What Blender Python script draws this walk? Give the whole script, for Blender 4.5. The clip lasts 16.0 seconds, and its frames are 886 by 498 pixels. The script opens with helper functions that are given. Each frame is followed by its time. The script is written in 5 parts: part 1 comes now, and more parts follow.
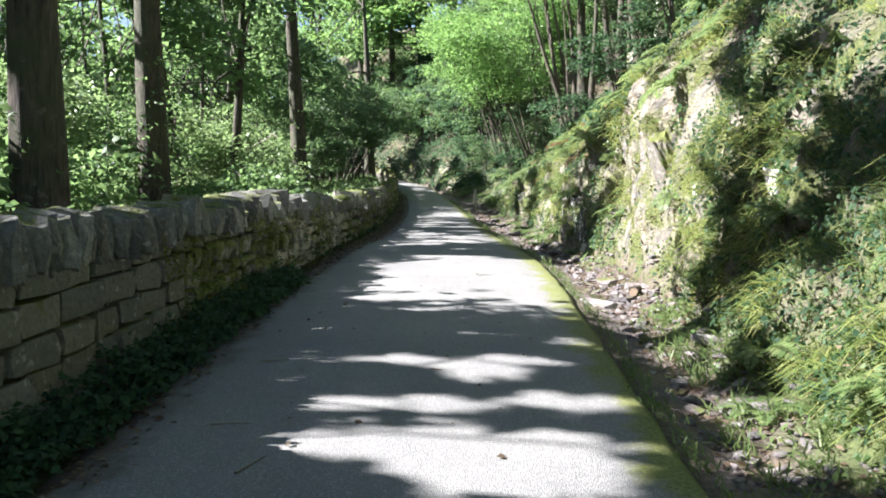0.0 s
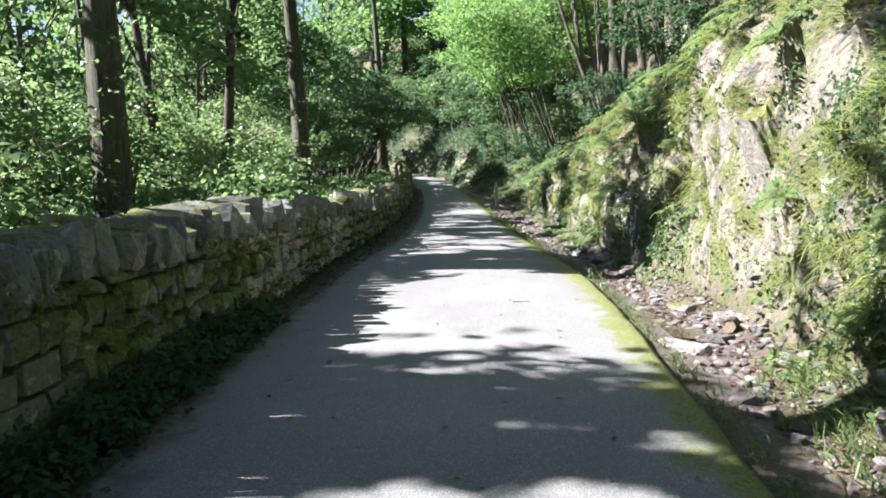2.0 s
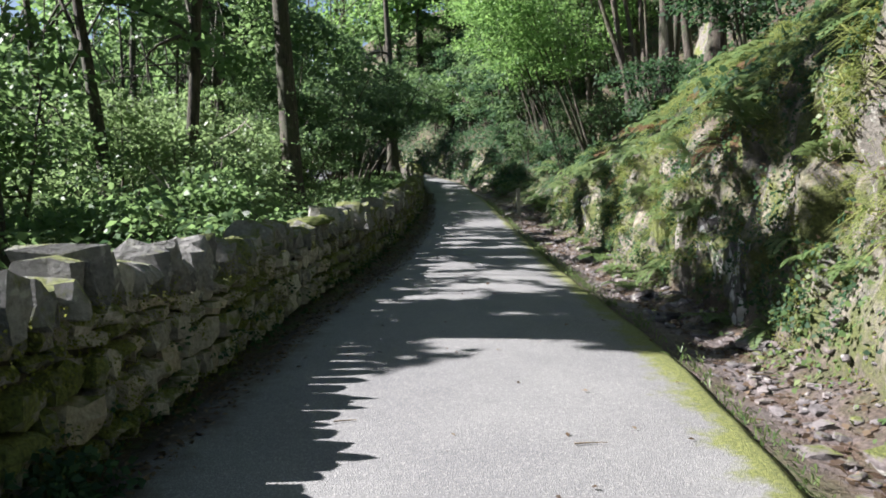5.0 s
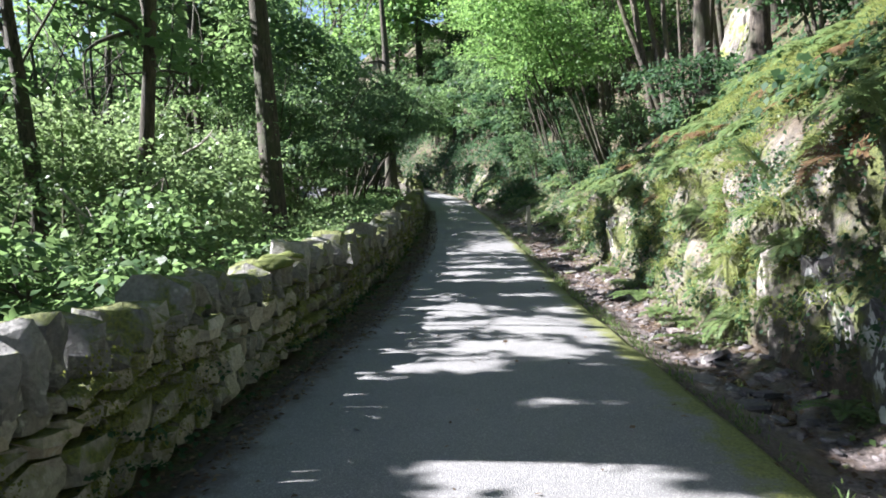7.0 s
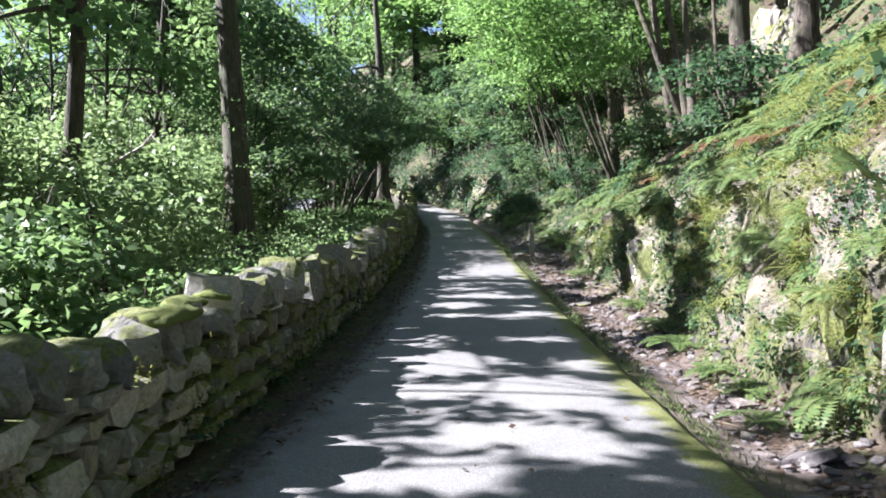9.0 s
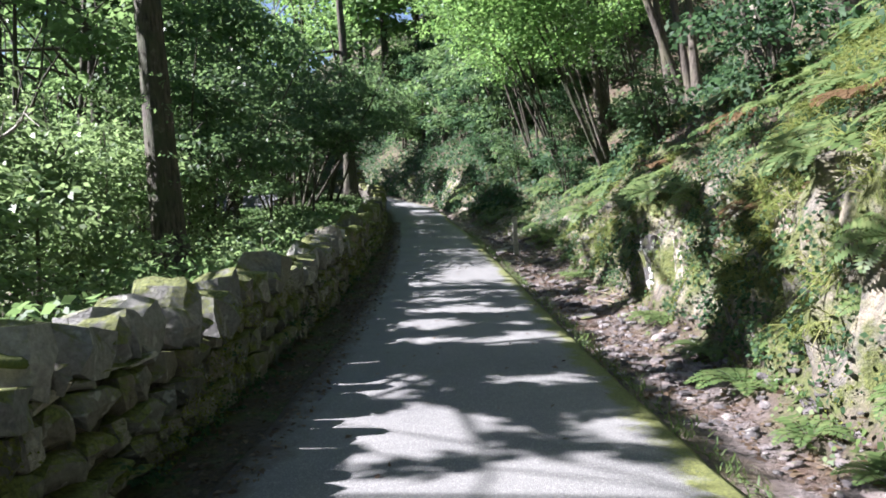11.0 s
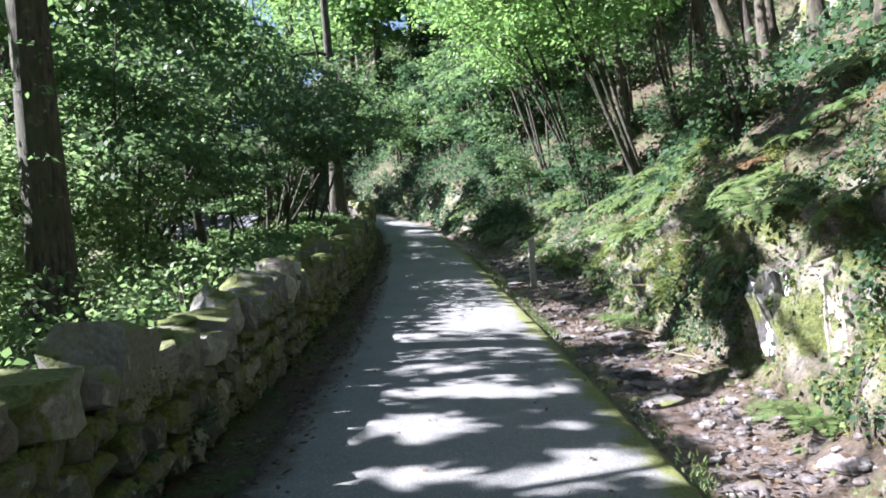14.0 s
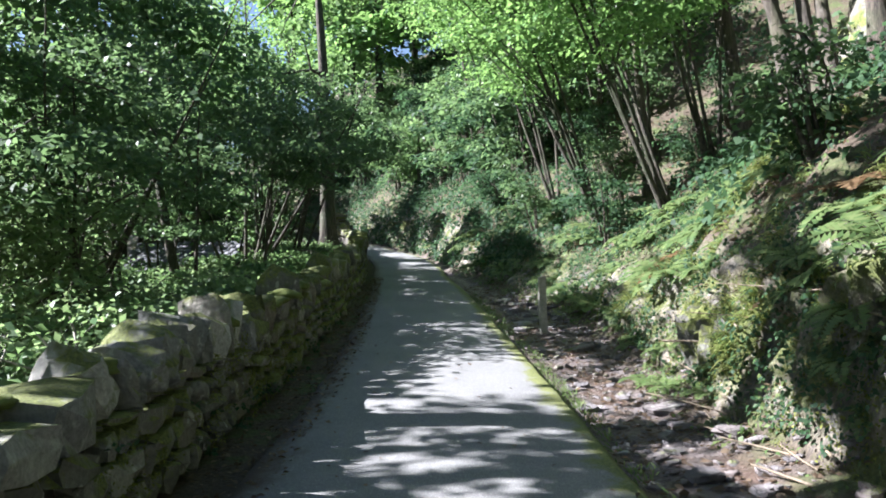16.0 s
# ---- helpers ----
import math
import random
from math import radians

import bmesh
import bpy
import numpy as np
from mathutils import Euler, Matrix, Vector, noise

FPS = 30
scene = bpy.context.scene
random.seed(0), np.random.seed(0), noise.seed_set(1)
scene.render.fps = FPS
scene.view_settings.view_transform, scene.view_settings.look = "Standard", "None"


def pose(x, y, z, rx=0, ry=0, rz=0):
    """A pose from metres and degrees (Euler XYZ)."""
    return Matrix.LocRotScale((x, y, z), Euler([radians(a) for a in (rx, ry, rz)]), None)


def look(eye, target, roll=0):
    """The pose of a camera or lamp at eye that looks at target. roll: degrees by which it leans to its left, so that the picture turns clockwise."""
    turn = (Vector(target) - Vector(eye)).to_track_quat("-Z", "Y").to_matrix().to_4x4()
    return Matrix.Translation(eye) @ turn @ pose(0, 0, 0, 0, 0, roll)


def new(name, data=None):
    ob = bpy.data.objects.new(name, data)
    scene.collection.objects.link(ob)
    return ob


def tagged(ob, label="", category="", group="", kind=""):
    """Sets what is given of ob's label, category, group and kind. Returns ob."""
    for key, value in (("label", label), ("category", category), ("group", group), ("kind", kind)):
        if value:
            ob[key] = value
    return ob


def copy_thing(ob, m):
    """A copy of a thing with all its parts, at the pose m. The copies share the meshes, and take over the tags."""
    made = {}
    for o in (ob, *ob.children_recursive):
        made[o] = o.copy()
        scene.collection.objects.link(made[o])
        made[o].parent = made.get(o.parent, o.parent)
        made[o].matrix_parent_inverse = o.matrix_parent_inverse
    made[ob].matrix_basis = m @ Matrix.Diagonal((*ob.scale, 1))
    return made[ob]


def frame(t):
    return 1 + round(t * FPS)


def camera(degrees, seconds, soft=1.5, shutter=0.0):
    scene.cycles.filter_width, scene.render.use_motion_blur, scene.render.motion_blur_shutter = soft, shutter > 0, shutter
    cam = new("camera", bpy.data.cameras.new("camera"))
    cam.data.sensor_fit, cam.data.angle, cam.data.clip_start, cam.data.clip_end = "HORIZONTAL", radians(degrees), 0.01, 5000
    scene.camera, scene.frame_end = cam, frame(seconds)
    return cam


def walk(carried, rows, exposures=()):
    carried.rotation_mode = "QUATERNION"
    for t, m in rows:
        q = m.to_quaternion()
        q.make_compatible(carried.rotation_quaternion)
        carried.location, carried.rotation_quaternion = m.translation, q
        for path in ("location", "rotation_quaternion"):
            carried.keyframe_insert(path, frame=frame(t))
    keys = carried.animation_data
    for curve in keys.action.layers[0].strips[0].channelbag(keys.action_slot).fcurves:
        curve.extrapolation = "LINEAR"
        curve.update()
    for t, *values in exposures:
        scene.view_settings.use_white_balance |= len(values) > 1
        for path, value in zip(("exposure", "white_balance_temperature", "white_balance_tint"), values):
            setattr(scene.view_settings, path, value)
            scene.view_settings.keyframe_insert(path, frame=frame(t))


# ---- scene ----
cam = camera(60.7, 16.0, soft=1.8)
METRES, EYE, TILT, LEAN, TURN = 20.0, 1.5, -4.0, 0.0, 0.0
ROWS = [
    (0.0, 0.0, 0.0, 0.0, 0.0, 0.0, -0.0),
    (0.5, 0.0012, 0.033, 0.0035, -0.36, -0.96, 0.14),
    (1.0, -0.0011, 0.0635, 0.0075, 0.63, -0.73, 0.08),
    (1.5, -0.0015, 0.0943, 0.0104, 0.09, -0.32, 1.24),
    (2.0, -0.002, 0.1258, 0.0151, 1.37, -0.6, 1.26),
    (2.5, -0.0028, 0.1568, 0.0201, 0.27, -0.66, 0.98),
    (3.0, -0.0015, 0.1885, 0.0258, 0.81, 0.45, -0.01),
    (5.5, -0.0028, 0.3449, 0.0449, 2.76, -0.81, 0.93),
    (6.0, -0.0048, 0.3771, 0.0497, 1.68, -0.69, 0.41),
    (6.5, -0.0059, 0.4085, 0.0541, 1.96, 0.21, 0.52),
    (7.0, -0.0077, 0.4414, 0.0571, 2.77, 0.35, 1.35),
    (7.5, -0.0065, 0.4734, 0.0595, 2.46, 0.58, 1.53),
    (8.0, -0.0064, 0.5021, 0.0626, 2.72, 1.34, 0.76),
    (10.5, -0.0098, 0.657, 0.0764, 1.65, 1.28, 1.38),
    (11.0, -0.0091, 0.6893, 0.0773, 0.67, 0.88, 1.99),
    (11.5, -0.01, 0.7187, 0.0797, 1.18, 1.73, 1.27),
    (12.0, -0.0091, 0.7505, 0.0828, -0.13, 3.53, 0.97),
    (12.5, -0.008, 0.7836, 0.087, 0.29, 5.17, 0.8),
    (13.0, -0.0077, 0.8159, 0.0889, -0.03, 3.68, 1.36),
    (13.5, -0.0072, 0.8483, 0.0909, 0.84, 2.49, 1.86),
    (14.0, -0.0097, 0.88, 0.0931, 0.61, 2.22, 2.5),
    (14.5, -0.009, 0.9065, 0.0941, 0.4, 2.36, 2.47),
    (15.0, -0.0085, 0.936, 0.0966, 1.5, 3.72, 1.11),
    (15.5, -0.007, 0.9639, 0.0985, 0.9, 4.78, 0.63),
    (16.0, -0.0061, 0.9936, 0.1005, 0.55, 4.72, 1.15),
]
walk(cam, [(t, pose(0, 0, EYE, TILT, LEAN, TURN) @ pose(METRES * x, METRES * y, METRES * z, 90 + pitch, roll, yaw)) for t, x, y, z, yaw, pitch, roll in ROWS],
     [(0.0, 1.97, 6200, 14), (2.2, 1.92, 6150, 14), (3.0, 1.80, 6100, 14), (5.5, 1.28, 6200, 15), (6.5, 1.70, 6100, 15), (8.0, 2.00, 5950, 18), (11.0, 1.76, 6000, 19), (11.7, 1.76, 5950, 18), (12.5, 1.80, 5950, 17), (14.0, 2.06, 5850, 18), (16.0, 1.95, 5850, 15)])

# ---- sun and sky ----
SUN = Vector((-1.0, 0.07, 0.79)).normalized()
world = bpy.data.worlds.new("world")
scene.world = world
world.use_nodes = True
wn = world.node_tree.nodes
sky = wn.new("ShaderNodeTexSky")
sky.sky_type, sky.sun_disc = "NISHITA", False
sky.sun_elevation = math.asin(SUN.z)
sky.sun_rotation = math.atan2(SUN.x, SUN.y)
world.node_tree.links.new(sky.outputs[0], wn["Background"].inputs[0])
wn["Background"].inputs[1].default_value = 0.05
sun = new("sun", bpy.data.lights.new("sun", "SUN"))
sun.data.energy, sun.data.angle, sun.data.color = 7.4, radians(0.5), (1.0, 0.96, 0.90)
sun.matrix_world = look((-60, -10, 60), Vector((-60, -10, 60)) - SUN)


# ---- materials ----
def material(name):
    m = bpy.data.materials.new(name)
    m.use_nodes = True
    nt = m.node_tree
    return m, nt, nt.nodes["Principled BSDF"]


def nd(nt, kind, **values):
    n = nt.nodes.new("ShaderNode" + kind)
    for k, v in values.items():
        if k in n.inputs:
            n.inputs[k].default_value = v
    return n


def noise_tex(nt, vec, scale, detail=6.0, rough=0.6):
    n = nd(nt, "TexNoise", Scale=scale, Detail=detail, Roughness=rough)
    nt.links.new(vec, n.inputs["Vector"])
    return n.outputs["Fac"]


def ramp(nt, fac, stops):
    r = nt.nodes.new("ShaderNodeValToRGB")
    el = r.color_ramp.elements
    while len(el) < len(stops):
        el.new(0.5)
    for e, (p, c) in zip(el, stops):
        e.position, e.color = p, (*c, 1.0) if len(c) == 3 else c
    nt.links.new(fac, r.inputs[0])
    return r.outputs[0]


def mix(nt, fac, a, b, mode="MIX"):
    n = nt.nodes.new("ShaderNodeMix")
    n.data_type, n.blend_type = "RGBA", mode
    for sock, v in ((n.inputs[0], fac), (n.inputs[6], a), (n.inputs[7], b)):
        if hasattr(v, "links"):
            nt.links.new(v, sock)
        elif isinstance(v, tuple):
            sock.default_value = (*v, 1.0)
        else:
            sock.default_value = v
    return n.outputs[2]


def mathn(nt, op, a, b=0.0, clamp=False):
    n = nt.nodes.new("ShaderNodeMath")
    n.operation, n.use_clamp = op, clamp
    for sock, v in ((n.inputs[0], a), (n.inputs[1], b)):
        if hasattr(v, "links"):
            nt.links.new(v, sock)
        else:
            sock.default_value = v
    return n.outputs[0]


def bump(nt, bsdf, height, strength, distance):
    b = nd(nt, "Bump", Strength=strength, Distance=distance)
    nt.links.new(height, b.inputs["Height"])
    nt.links.new(b.outputs[0], bsdf.inputs["Normal"])


def position(nt):
    return nt.nodes.new("ShaderNodeNewGeometry").outputs["Position"]


def mix_rgb(a, b, f):
    return tuple(x + (y - x) * f for x, y in zip(a, b))


BW = lambda a, b: [(a, (0, 0, 0)), (b, (1, 1, 1))]


def leaf_material(name, dark, mid, light, through_col, gloss=0.45):
    m, nt, p = material(name)
    geo = nt.nodes.new("ShaderNodeNewGeometry")
    patch = noise_tex(nt, geo.outputs["Position"], 0.9, 2.0)
    fac = mathn(nt, "ADD", mathn(nt, "MULTIPLY", geo.outputs["Random Per Island"], 0.6), mathn(nt, "MULTIPLY", patch, 0.4))
    col = ramp(nt, fac, [(0.1, dark), (0.5, mid), (0.85, light)])
    nt.links.new(col, p.inputs["Base Color"])
    p.inputs["Roughness"].default_value = gloss
    p.inputs["Specular IOR Level"].default_value = 0.22
    tr = nt.nodes.new("ShaderNodeBsdfTranslucent")
    nt.links.new(mix(nt, 0.55, col, through_col), tr.inputs["Color"])
    mx = nt.nodes.new("ShaderNodeMixShader")
    mx.inputs[0].default_value = 0.46
    nt.links.new(p.outputs[0], mx.inputs[1])
    nt.links.new(tr.outputs[0], mx.inputs[2])
    nt.links.new(mx.outputs[0], nt.nodes["Material Output"].inputs[0])
    return m


LEAF_OAK = leaf_material("leaf_oak", (0.026, 0.058, 0.028), (0.058, 0.110, 0.049), (0.116, 0.167, 0.077), (0.203, 0.320, 0.123), 0.45)
LEAF_FRESH = leaf_material("leaf_fresh", (0.040, 0.092, 0.039), (0.085, 0.160, 0.062), (0.153, 0.231, 0.103), (0.284, 0.430, 0.154), 0.45)
# paler copy of the fresh leaf, with sunlight put into its colour
LEAF_LIT = leaf_material("leaf_lit", (0.061, 0.120, 0.049), (0.122, 0.196, 0.082), (0.211, 0.280, 0.147), (0.365, 0.500, 0.205), 0.45)
LEAF_LIME = leaf_material("leaf_lime", (0.026, 0.066, 0.020), (0.095, 0.205, 0.060), (0.215, 0.365, 0.115), (0.33, 0.53, 0.15), 0.45)
LEAF_DARK = leaf_material("leaf_dark", (0.016, 0.038, 0.022), (0.035, 0.077, 0.039), (0.064, 0.117, 0.055), (0.101, 0.190, 0.077), 0.6)
FERN_GREEN = leaf_material("fern_green", (0.05, 0.10, 0.036), (0.10, 0.155, 0.054), (0.18, 0.22, 0.09), (0.25, 0.33, 0.12))
FERN_BROWN = leaf_material("fern_brown", (0.07, 0.042, 0.022), (0.13, 0.08, 0.04), (0.20, 0.135, 0.07), (0.20, 0.12, 0.06), 0.7)
MOSSLEAF = leaf_material("moss_tuft", (0.05, 0.065, 0.016), (0.13, 0.15, 0.035), (0.26, 0.28, 0.07), (0.26, 0.28, 0.06), 0.8)
GRASS = leaf_material("grass_blade", (0.08, 0.13, 0.03), (0.15, 0.20, 0.055), (0.30, 0.29, 0.12), (0.34, 0.38, 0.12), 0.6)
LITTER = leaf_material("dead_leaf", (0.05, 0.035, 0.026), (0.12, 0.085, 0.058), (0.28, 0.215, 0.15), (0.18, 0.12, 0.06), 0.7)


def bark_material(name, dark, light, moss):
    m, nt, p = material(name)
    tc = nt.nodes.new("ShaderNodeTexCoord")
    mp = nd(nt, "Mapping", Scale=(9.0, 9.0, 1.6))
    nt.links.new(tc.outputs["Object"], mp.inputs[0])
    ridge = noise_tex(nt, mp.outputs[0], 2.2, 8.0, 0.7)
    big = noise_tex(nt, tc.outputs["Object"], 1.3, 4.0)
    col = ramp(nt, ridge, [(0.36, dark), (0.64, light)])
    col = mix(nt, ramp(nt, big, BW(0.45, 0.66)), col, moss)
    lichen = mathn(nt, "MULTIPLY", ramp(nt, noise_tex(nt, tc.outputs["Object"], 5.5, 5.0, 0.7), BW(0.60, 0.67)), 0.3)
    col = mix(nt, lichen, col, mix_rgb(light, (0.34, 0.34, 0.28), 0.6))
    nt.links.new(col, p.inputs["Base Color"])
    p.inputs["Roughness"].default_value = 0.9
    bump(nt, p, ridge, 0.9, 0.04)
    return m


BARK = bark_material("bark_oak", (0.012, 0.010, 0.008), (0.105, 0.086, 0.066), (0.045, 0.055, 0.026))
BARK_GREY = bark_material("bark_grey", (0.028, 0.023, 0.018), (0.12, 0.10, 0.08), (0.09, 0.09, 0.045))
BARK_PALE = bark_material("bark_pale", (0.30, 0.27, 0.23), (0.60, 0.57, 0.52), (0.35, 0.34, 0.25))


def stone_material(name, island, moss_amount, lo=(0.15, 0.15, 0.14), hi=(0.42, 0.40, 0.35), warm=(0.26, 0.23, 0.175)):
    m, nt, p = material(name)
    geo = nt.nodes.new("ShaderNodeNewGeometry")
    rnd = geo.outputs["Random Per Island"] if island else nt.nodes.new("ShaderNodeObjectInfo").outputs["Random"]
    pos = geo.outputs["Position"]
    grain = noise_tex(nt, pos, 26.0, 8.0, 0.7)
    blot = noise_tex(nt, pos, 5.0, 5.0, 0.6)
    col = ramp(nt, rnd, [(0.0, lo), (0.55, mix_rgb(lo, hi, 0.5)), (0.8, warm), (1.0, hi)])
    col = mix(nt, 0.75, col, ramp(nt, grain, [(0.25, (0.35, 0.35, 0.35)), (0.75, (1.45, 1.45, 1.45))]), "MULTIPLY")
    lichen = ramp(nt, noise_tex(nt, pos, 11.0, 3.0, 0.5), BW(0.62, 0.67))
    col = mix(nt, mathn(nt, "MULTIPLY", lichen, 0.55), col, (0.46, 0.46, 0.41))
    sep = nt.nodes.new("ShaderNodeSeparateXYZ")
    nt.links.new(geo.outputs["Normal"], sep.inputs[0])
    up = mathn(nt, "MULTIPLY", sep.outputs["Z"], 0.16)
    patch = noise_tex(nt, pos, 1.1, 3.0)
    mossf = mathn(nt, "ADD", mathn(nt, "ADD", mathn(nt, "MULTIPLY", blot, 0.55), mathn(nt, "MULTIPLY", patch, 0.55)), up)
    mossf = ramp(nt, mossf, BW(0.78 - moss_amount, 0.86 - moss_amount))
    mosscol = ramp(nt, noise_tex(nt, pos, 40.0, 4.0), [(0.3, (0.045, 0.06, 0.016)), (0.7, (0.19, 0.21, 0.05))])
    nt.links.new(mix(nt, mossf, col, mosscol), p.inputs["Base Color"])
    p.inputs["Roughness"].default_value = 0.85
    bump(nt, p, mathn(nt, "ADD", grain, mathn(nt, "MULTIPLY", blot, 1.5)), 1.0, 0.035)
    return m


STONE = stone_material("slate_stone", False, 0.31)
STONE_CLEAN = stone_material("squared_slate", False, 0.10, (0.13, 0.13, 0.12), (0.27, 0.26, 0.235), (0.17, 0.155, 0.125))
STONE_COPE = stone_material("coping_slate", False, 0.17, (0.13, 0.13, 0.128), (0.42, 0.41, 0.38), (0.20, 0.18, 0.15))
STONE_ISLAND = stone_material("slate_rubble", True, 0.235, (0.10, 0.098, 0.085), (0.33, 0.31, 0.27), (0.20, 0.17, 0.125))
STONE_PALE = stone_material("pale_rock", True, 0.20, (0.16, 0.145, 0.125), (0.36, 0.34, 0.30), (0.27, 0.21, 0.16))
STONE_WHITE = stone_material("bleached_slate", False, 0.10, (0.22, 0.20, 0.18), (0.60, 0.56, 0.50), (0.42, 0.36, 0.29))
# wall slate beyond y 17.5, its deep shade put into a darker colour
STONE_SHADED = stone_material("shaded_slate", False, 0.20, (0.085, 0.082, 0.07), (0.29, 0.275, 0.235), (0.17, 0.145, 0.105))
# less mossy grey slate, brightened in place of sky and bounce light
STONE_GREY = stone_material("grey_slate", False, 0.165, (0.22, 0.21, 0.18), (0.56, 0.53, 0.46), (0.38, 0.33, 0.25))
STONE_LOOSE = stone_material("loose_slate", False, 0.05, (0.09, 0.082, 0.085), (0.30, 0.27, 0.27), (0.17, 0.14, 0.13))
STONE_WET = stone_material("gutter_slate", True, 0.05, (0.09, 0.082, 0.085), (0.30, 0.27, 0.27), (0.17, 0.14, 0.13))

# dark rock with hanging blotches of white lichen
STONE_LICHEN, nt, p = material("lichened_rock")
mp = nd(nt, "Mapping", Scale=(1.0, 1.0, 0.42))
nt.links.new(position(nt), mp.inputs[0])
grain = noise_tex(nt, position(nt), 24.0, 7.0, 0.7)
blot = noise_tex(nt, mp.outputs[0], 11.0, 3.0, 0.55)
col = ramp(nt, grain, [(0.3, (0.035, 0.034, 0.036)), (0.7, (0.13, 0.12, 0.115))])
col = mix(nt, ramp(nt, blot, BW(0.52, 0.56)), col, (0.52, 0.52, 0.50))
green = ramp(nt, noise_tex(nt, position(nt), 2.2, 4.0, 0.6), BW(0.56, 0.64))
nt.links.new(mix(nt, green, col, (0.11, 0.125, 0.035)), p.inputs["Base Color"])
p.inputs["Roughness"].default_value = 0.8
bump(nt, p, grain, 0.9, 0.03)

# asphalt with moss creeping in from its edges
ASPHALT, nt, p = material("asphalt")
pos = position(nt)
uv = nt.nodes.new("ShaderNodeUVMap")
sep = nt.nodes.new("ShaderNodeSeparateXYZ")
nt.links.new(uv.outputs[0], sep.inputs[0])
fine = noise_tex(nt, pos, 95.0, 4.0, 0.7)
chips = nd(nt, "TexVoronoi", Scale=120.0)
nt.links.new(pos, chips.inputs["Vector"])
broad = noise_tex(nt, pos, 0.7, 6.0, 0.65)
col = ramp(nt, fine, [(0.3, (0.10, 0.10, 0.102)), (0.7, (0.23, 0.23, 0.23))])
col = mix(nt, 0.5, col, ramp(nt, broad, [(0.35, (0.62, 0.62, 0.64)), (0.65, (1.12, 1.12, 1.08))]), "MULTIPLY")
grit = ramp(nt, chips.outputs["Color"], BW(0.72, 0.8))
col = mix(nt, mathn(nt, "MULTIPLY", grit, 0.45), col, (0.36, 0.35, 0.33))
rag = noise_tex(nt, pos, 3.5, 6.0, 0.7)
mossy = mathn(nt, "ADD", sep.outputs["X"], mathn(nt, "MULTIPLY", mathn(nt, "SUBTRACT", rag, 0.5), 0.26))
mossy = ramp(nt, mossy, BW(0.91, 0.96))
mosscol = ramp(nt, noise_tex(nt, pos, 45.0, 5.0), [(0.3, (0.055, 0.066, 0.02)), (0.7, (0.20, 0.215, 0.06))])
dirt = mathn(nt, "ADD", mathn(nt, "SUBTRACT", 1.0, sep.outputs["X"]), mathn(nt, "MULTIPLY", mathn(nt, "SUBTRACT", rag, 0.5), 0.3))
dirt = ramp(nt, dirt, BW(0.89, 0.99))
col = mix(nt, dirt, col, (0.07, 0.05, 0.035))
nt.links.new(mix(nt, mossy, col, mosscol), p.inputs["Base Color"])
p.inputs["Roughness"].default_value = 0.82
bump(nt, p, mathn(nt, "ADD", fine, chips.outputs["Distance"]), 0.55, 0.008)

# woodland ground: litter, rock face, gutter bed and moss by the attribute "zone"
GROUND, nt, p = material("woodland_ground")
pos = position(nt)
zone = nt.nodes.new("ShaderNodeVertexColor")
zone.layer_name = "zone"
zs = nt.nodes.new("ShaderNodeSeparateColor")
nt.links.new(zone.outputs[0], zs.inputs[0])
n1, n2, n3 = noise_tex(nt, pos, 30.0, 6.0, 0.7), noise_tex(nt, pos, 2.2, 6.0, 0.65), noise_tex(nt, pos, 9.0, 5.0, 0.6)
litter = ramp(nt, n1, [(0.25, (0.03, 0.022, 0.016)), (0.55, (0.085, 0.062, 0.042)), (0.8, (0.20, 0.15, 0.105))])
green = ramp(nt, n1, [(0.25, (0.028, 0.045, 0.014)), (0.75, (0.12, 0.15, 0.045))])
litter = mix(nt, ramp(nt, n2, BW(0.48, 0.62)), litter, green)
mp = nd(nt, "Mapping", Scale=(1.0, 6.0, 1.1))
nt.links.new(pos, mp.inputs[0])
streak = noise_tex(nt, mp.outputs[0], 2.0, 8.0, 0.7)
rock = ramp(nt, streak, [(0.3, (0.035, 0.035, 0.035)), (0.45, (0.15, 0.14, 0.125)), (0.58, (0.26, 0.225, 0.17)), (0.72, (0.50, 0.48, 0.43))])
rock = mix(nt, ramp(nt, n2, BW(0.44, 0.56)), rock, ramp(nt, n1, [(0.3, (0.035, 0.05, 0.014)), (0.7, (0.14, 0.155, 0.04))]))
bed = ramp(nt, n1, [(0.3, (0.04, 0.034, 0.033)), (0.5, (0.14, 0.118, 0.115)), (0.75, (0.30, 0.265, 0.265))])
bed = mix(nt, ramp(nt, n2, BW(0.42, 0.58)), bed, ramp(nt, n1, [(0.3, (0.04, 0.026, 0.02)), (0.7, (0.15, 0.095, 0.072))]))
col = mix(nt, zs.outputs[0], litter, rock)
col = mix(nt, zs.outputs[1], col, bed)
col = mix(nt, zs.outputs[2], col, green)
nt.links.new(col, p.inputs["Base Color"])
wet = mathn(nt, "MULTIPLY", zs.outputs[1], ramp(nt, n2, BW(0.42, 0.5)))
nt.links.new(mathn(nt, "SUBTRACT", 0.92, mathn(nt, "MULTIPLY", wet, 0.5)), p.inputs["Roughness"])
bump(nt, p, mathn(nt, "ADD", n1, mathn(nt, "MULTIPLY", n3, 2.0)), 0.9, 0.05)


def plain_material(name, a, b, scale=20.0, rough=0.8):
    m, nt, p = material(name)
    tc = nt.nodes.new("ShaderNodeTexCoord")
    f = noise_tex(nt, tc.outputs["Object"], scale, 6.0, 0.7)
    nt.links.new(ramp(nt, f, [(0.3, a), (0.7, b)]), p.inputs["Base Color"])
    p.inputs["Roughness"].default_value = rough
    bump(nt, p, f, 0.5, 0.02)
    return m


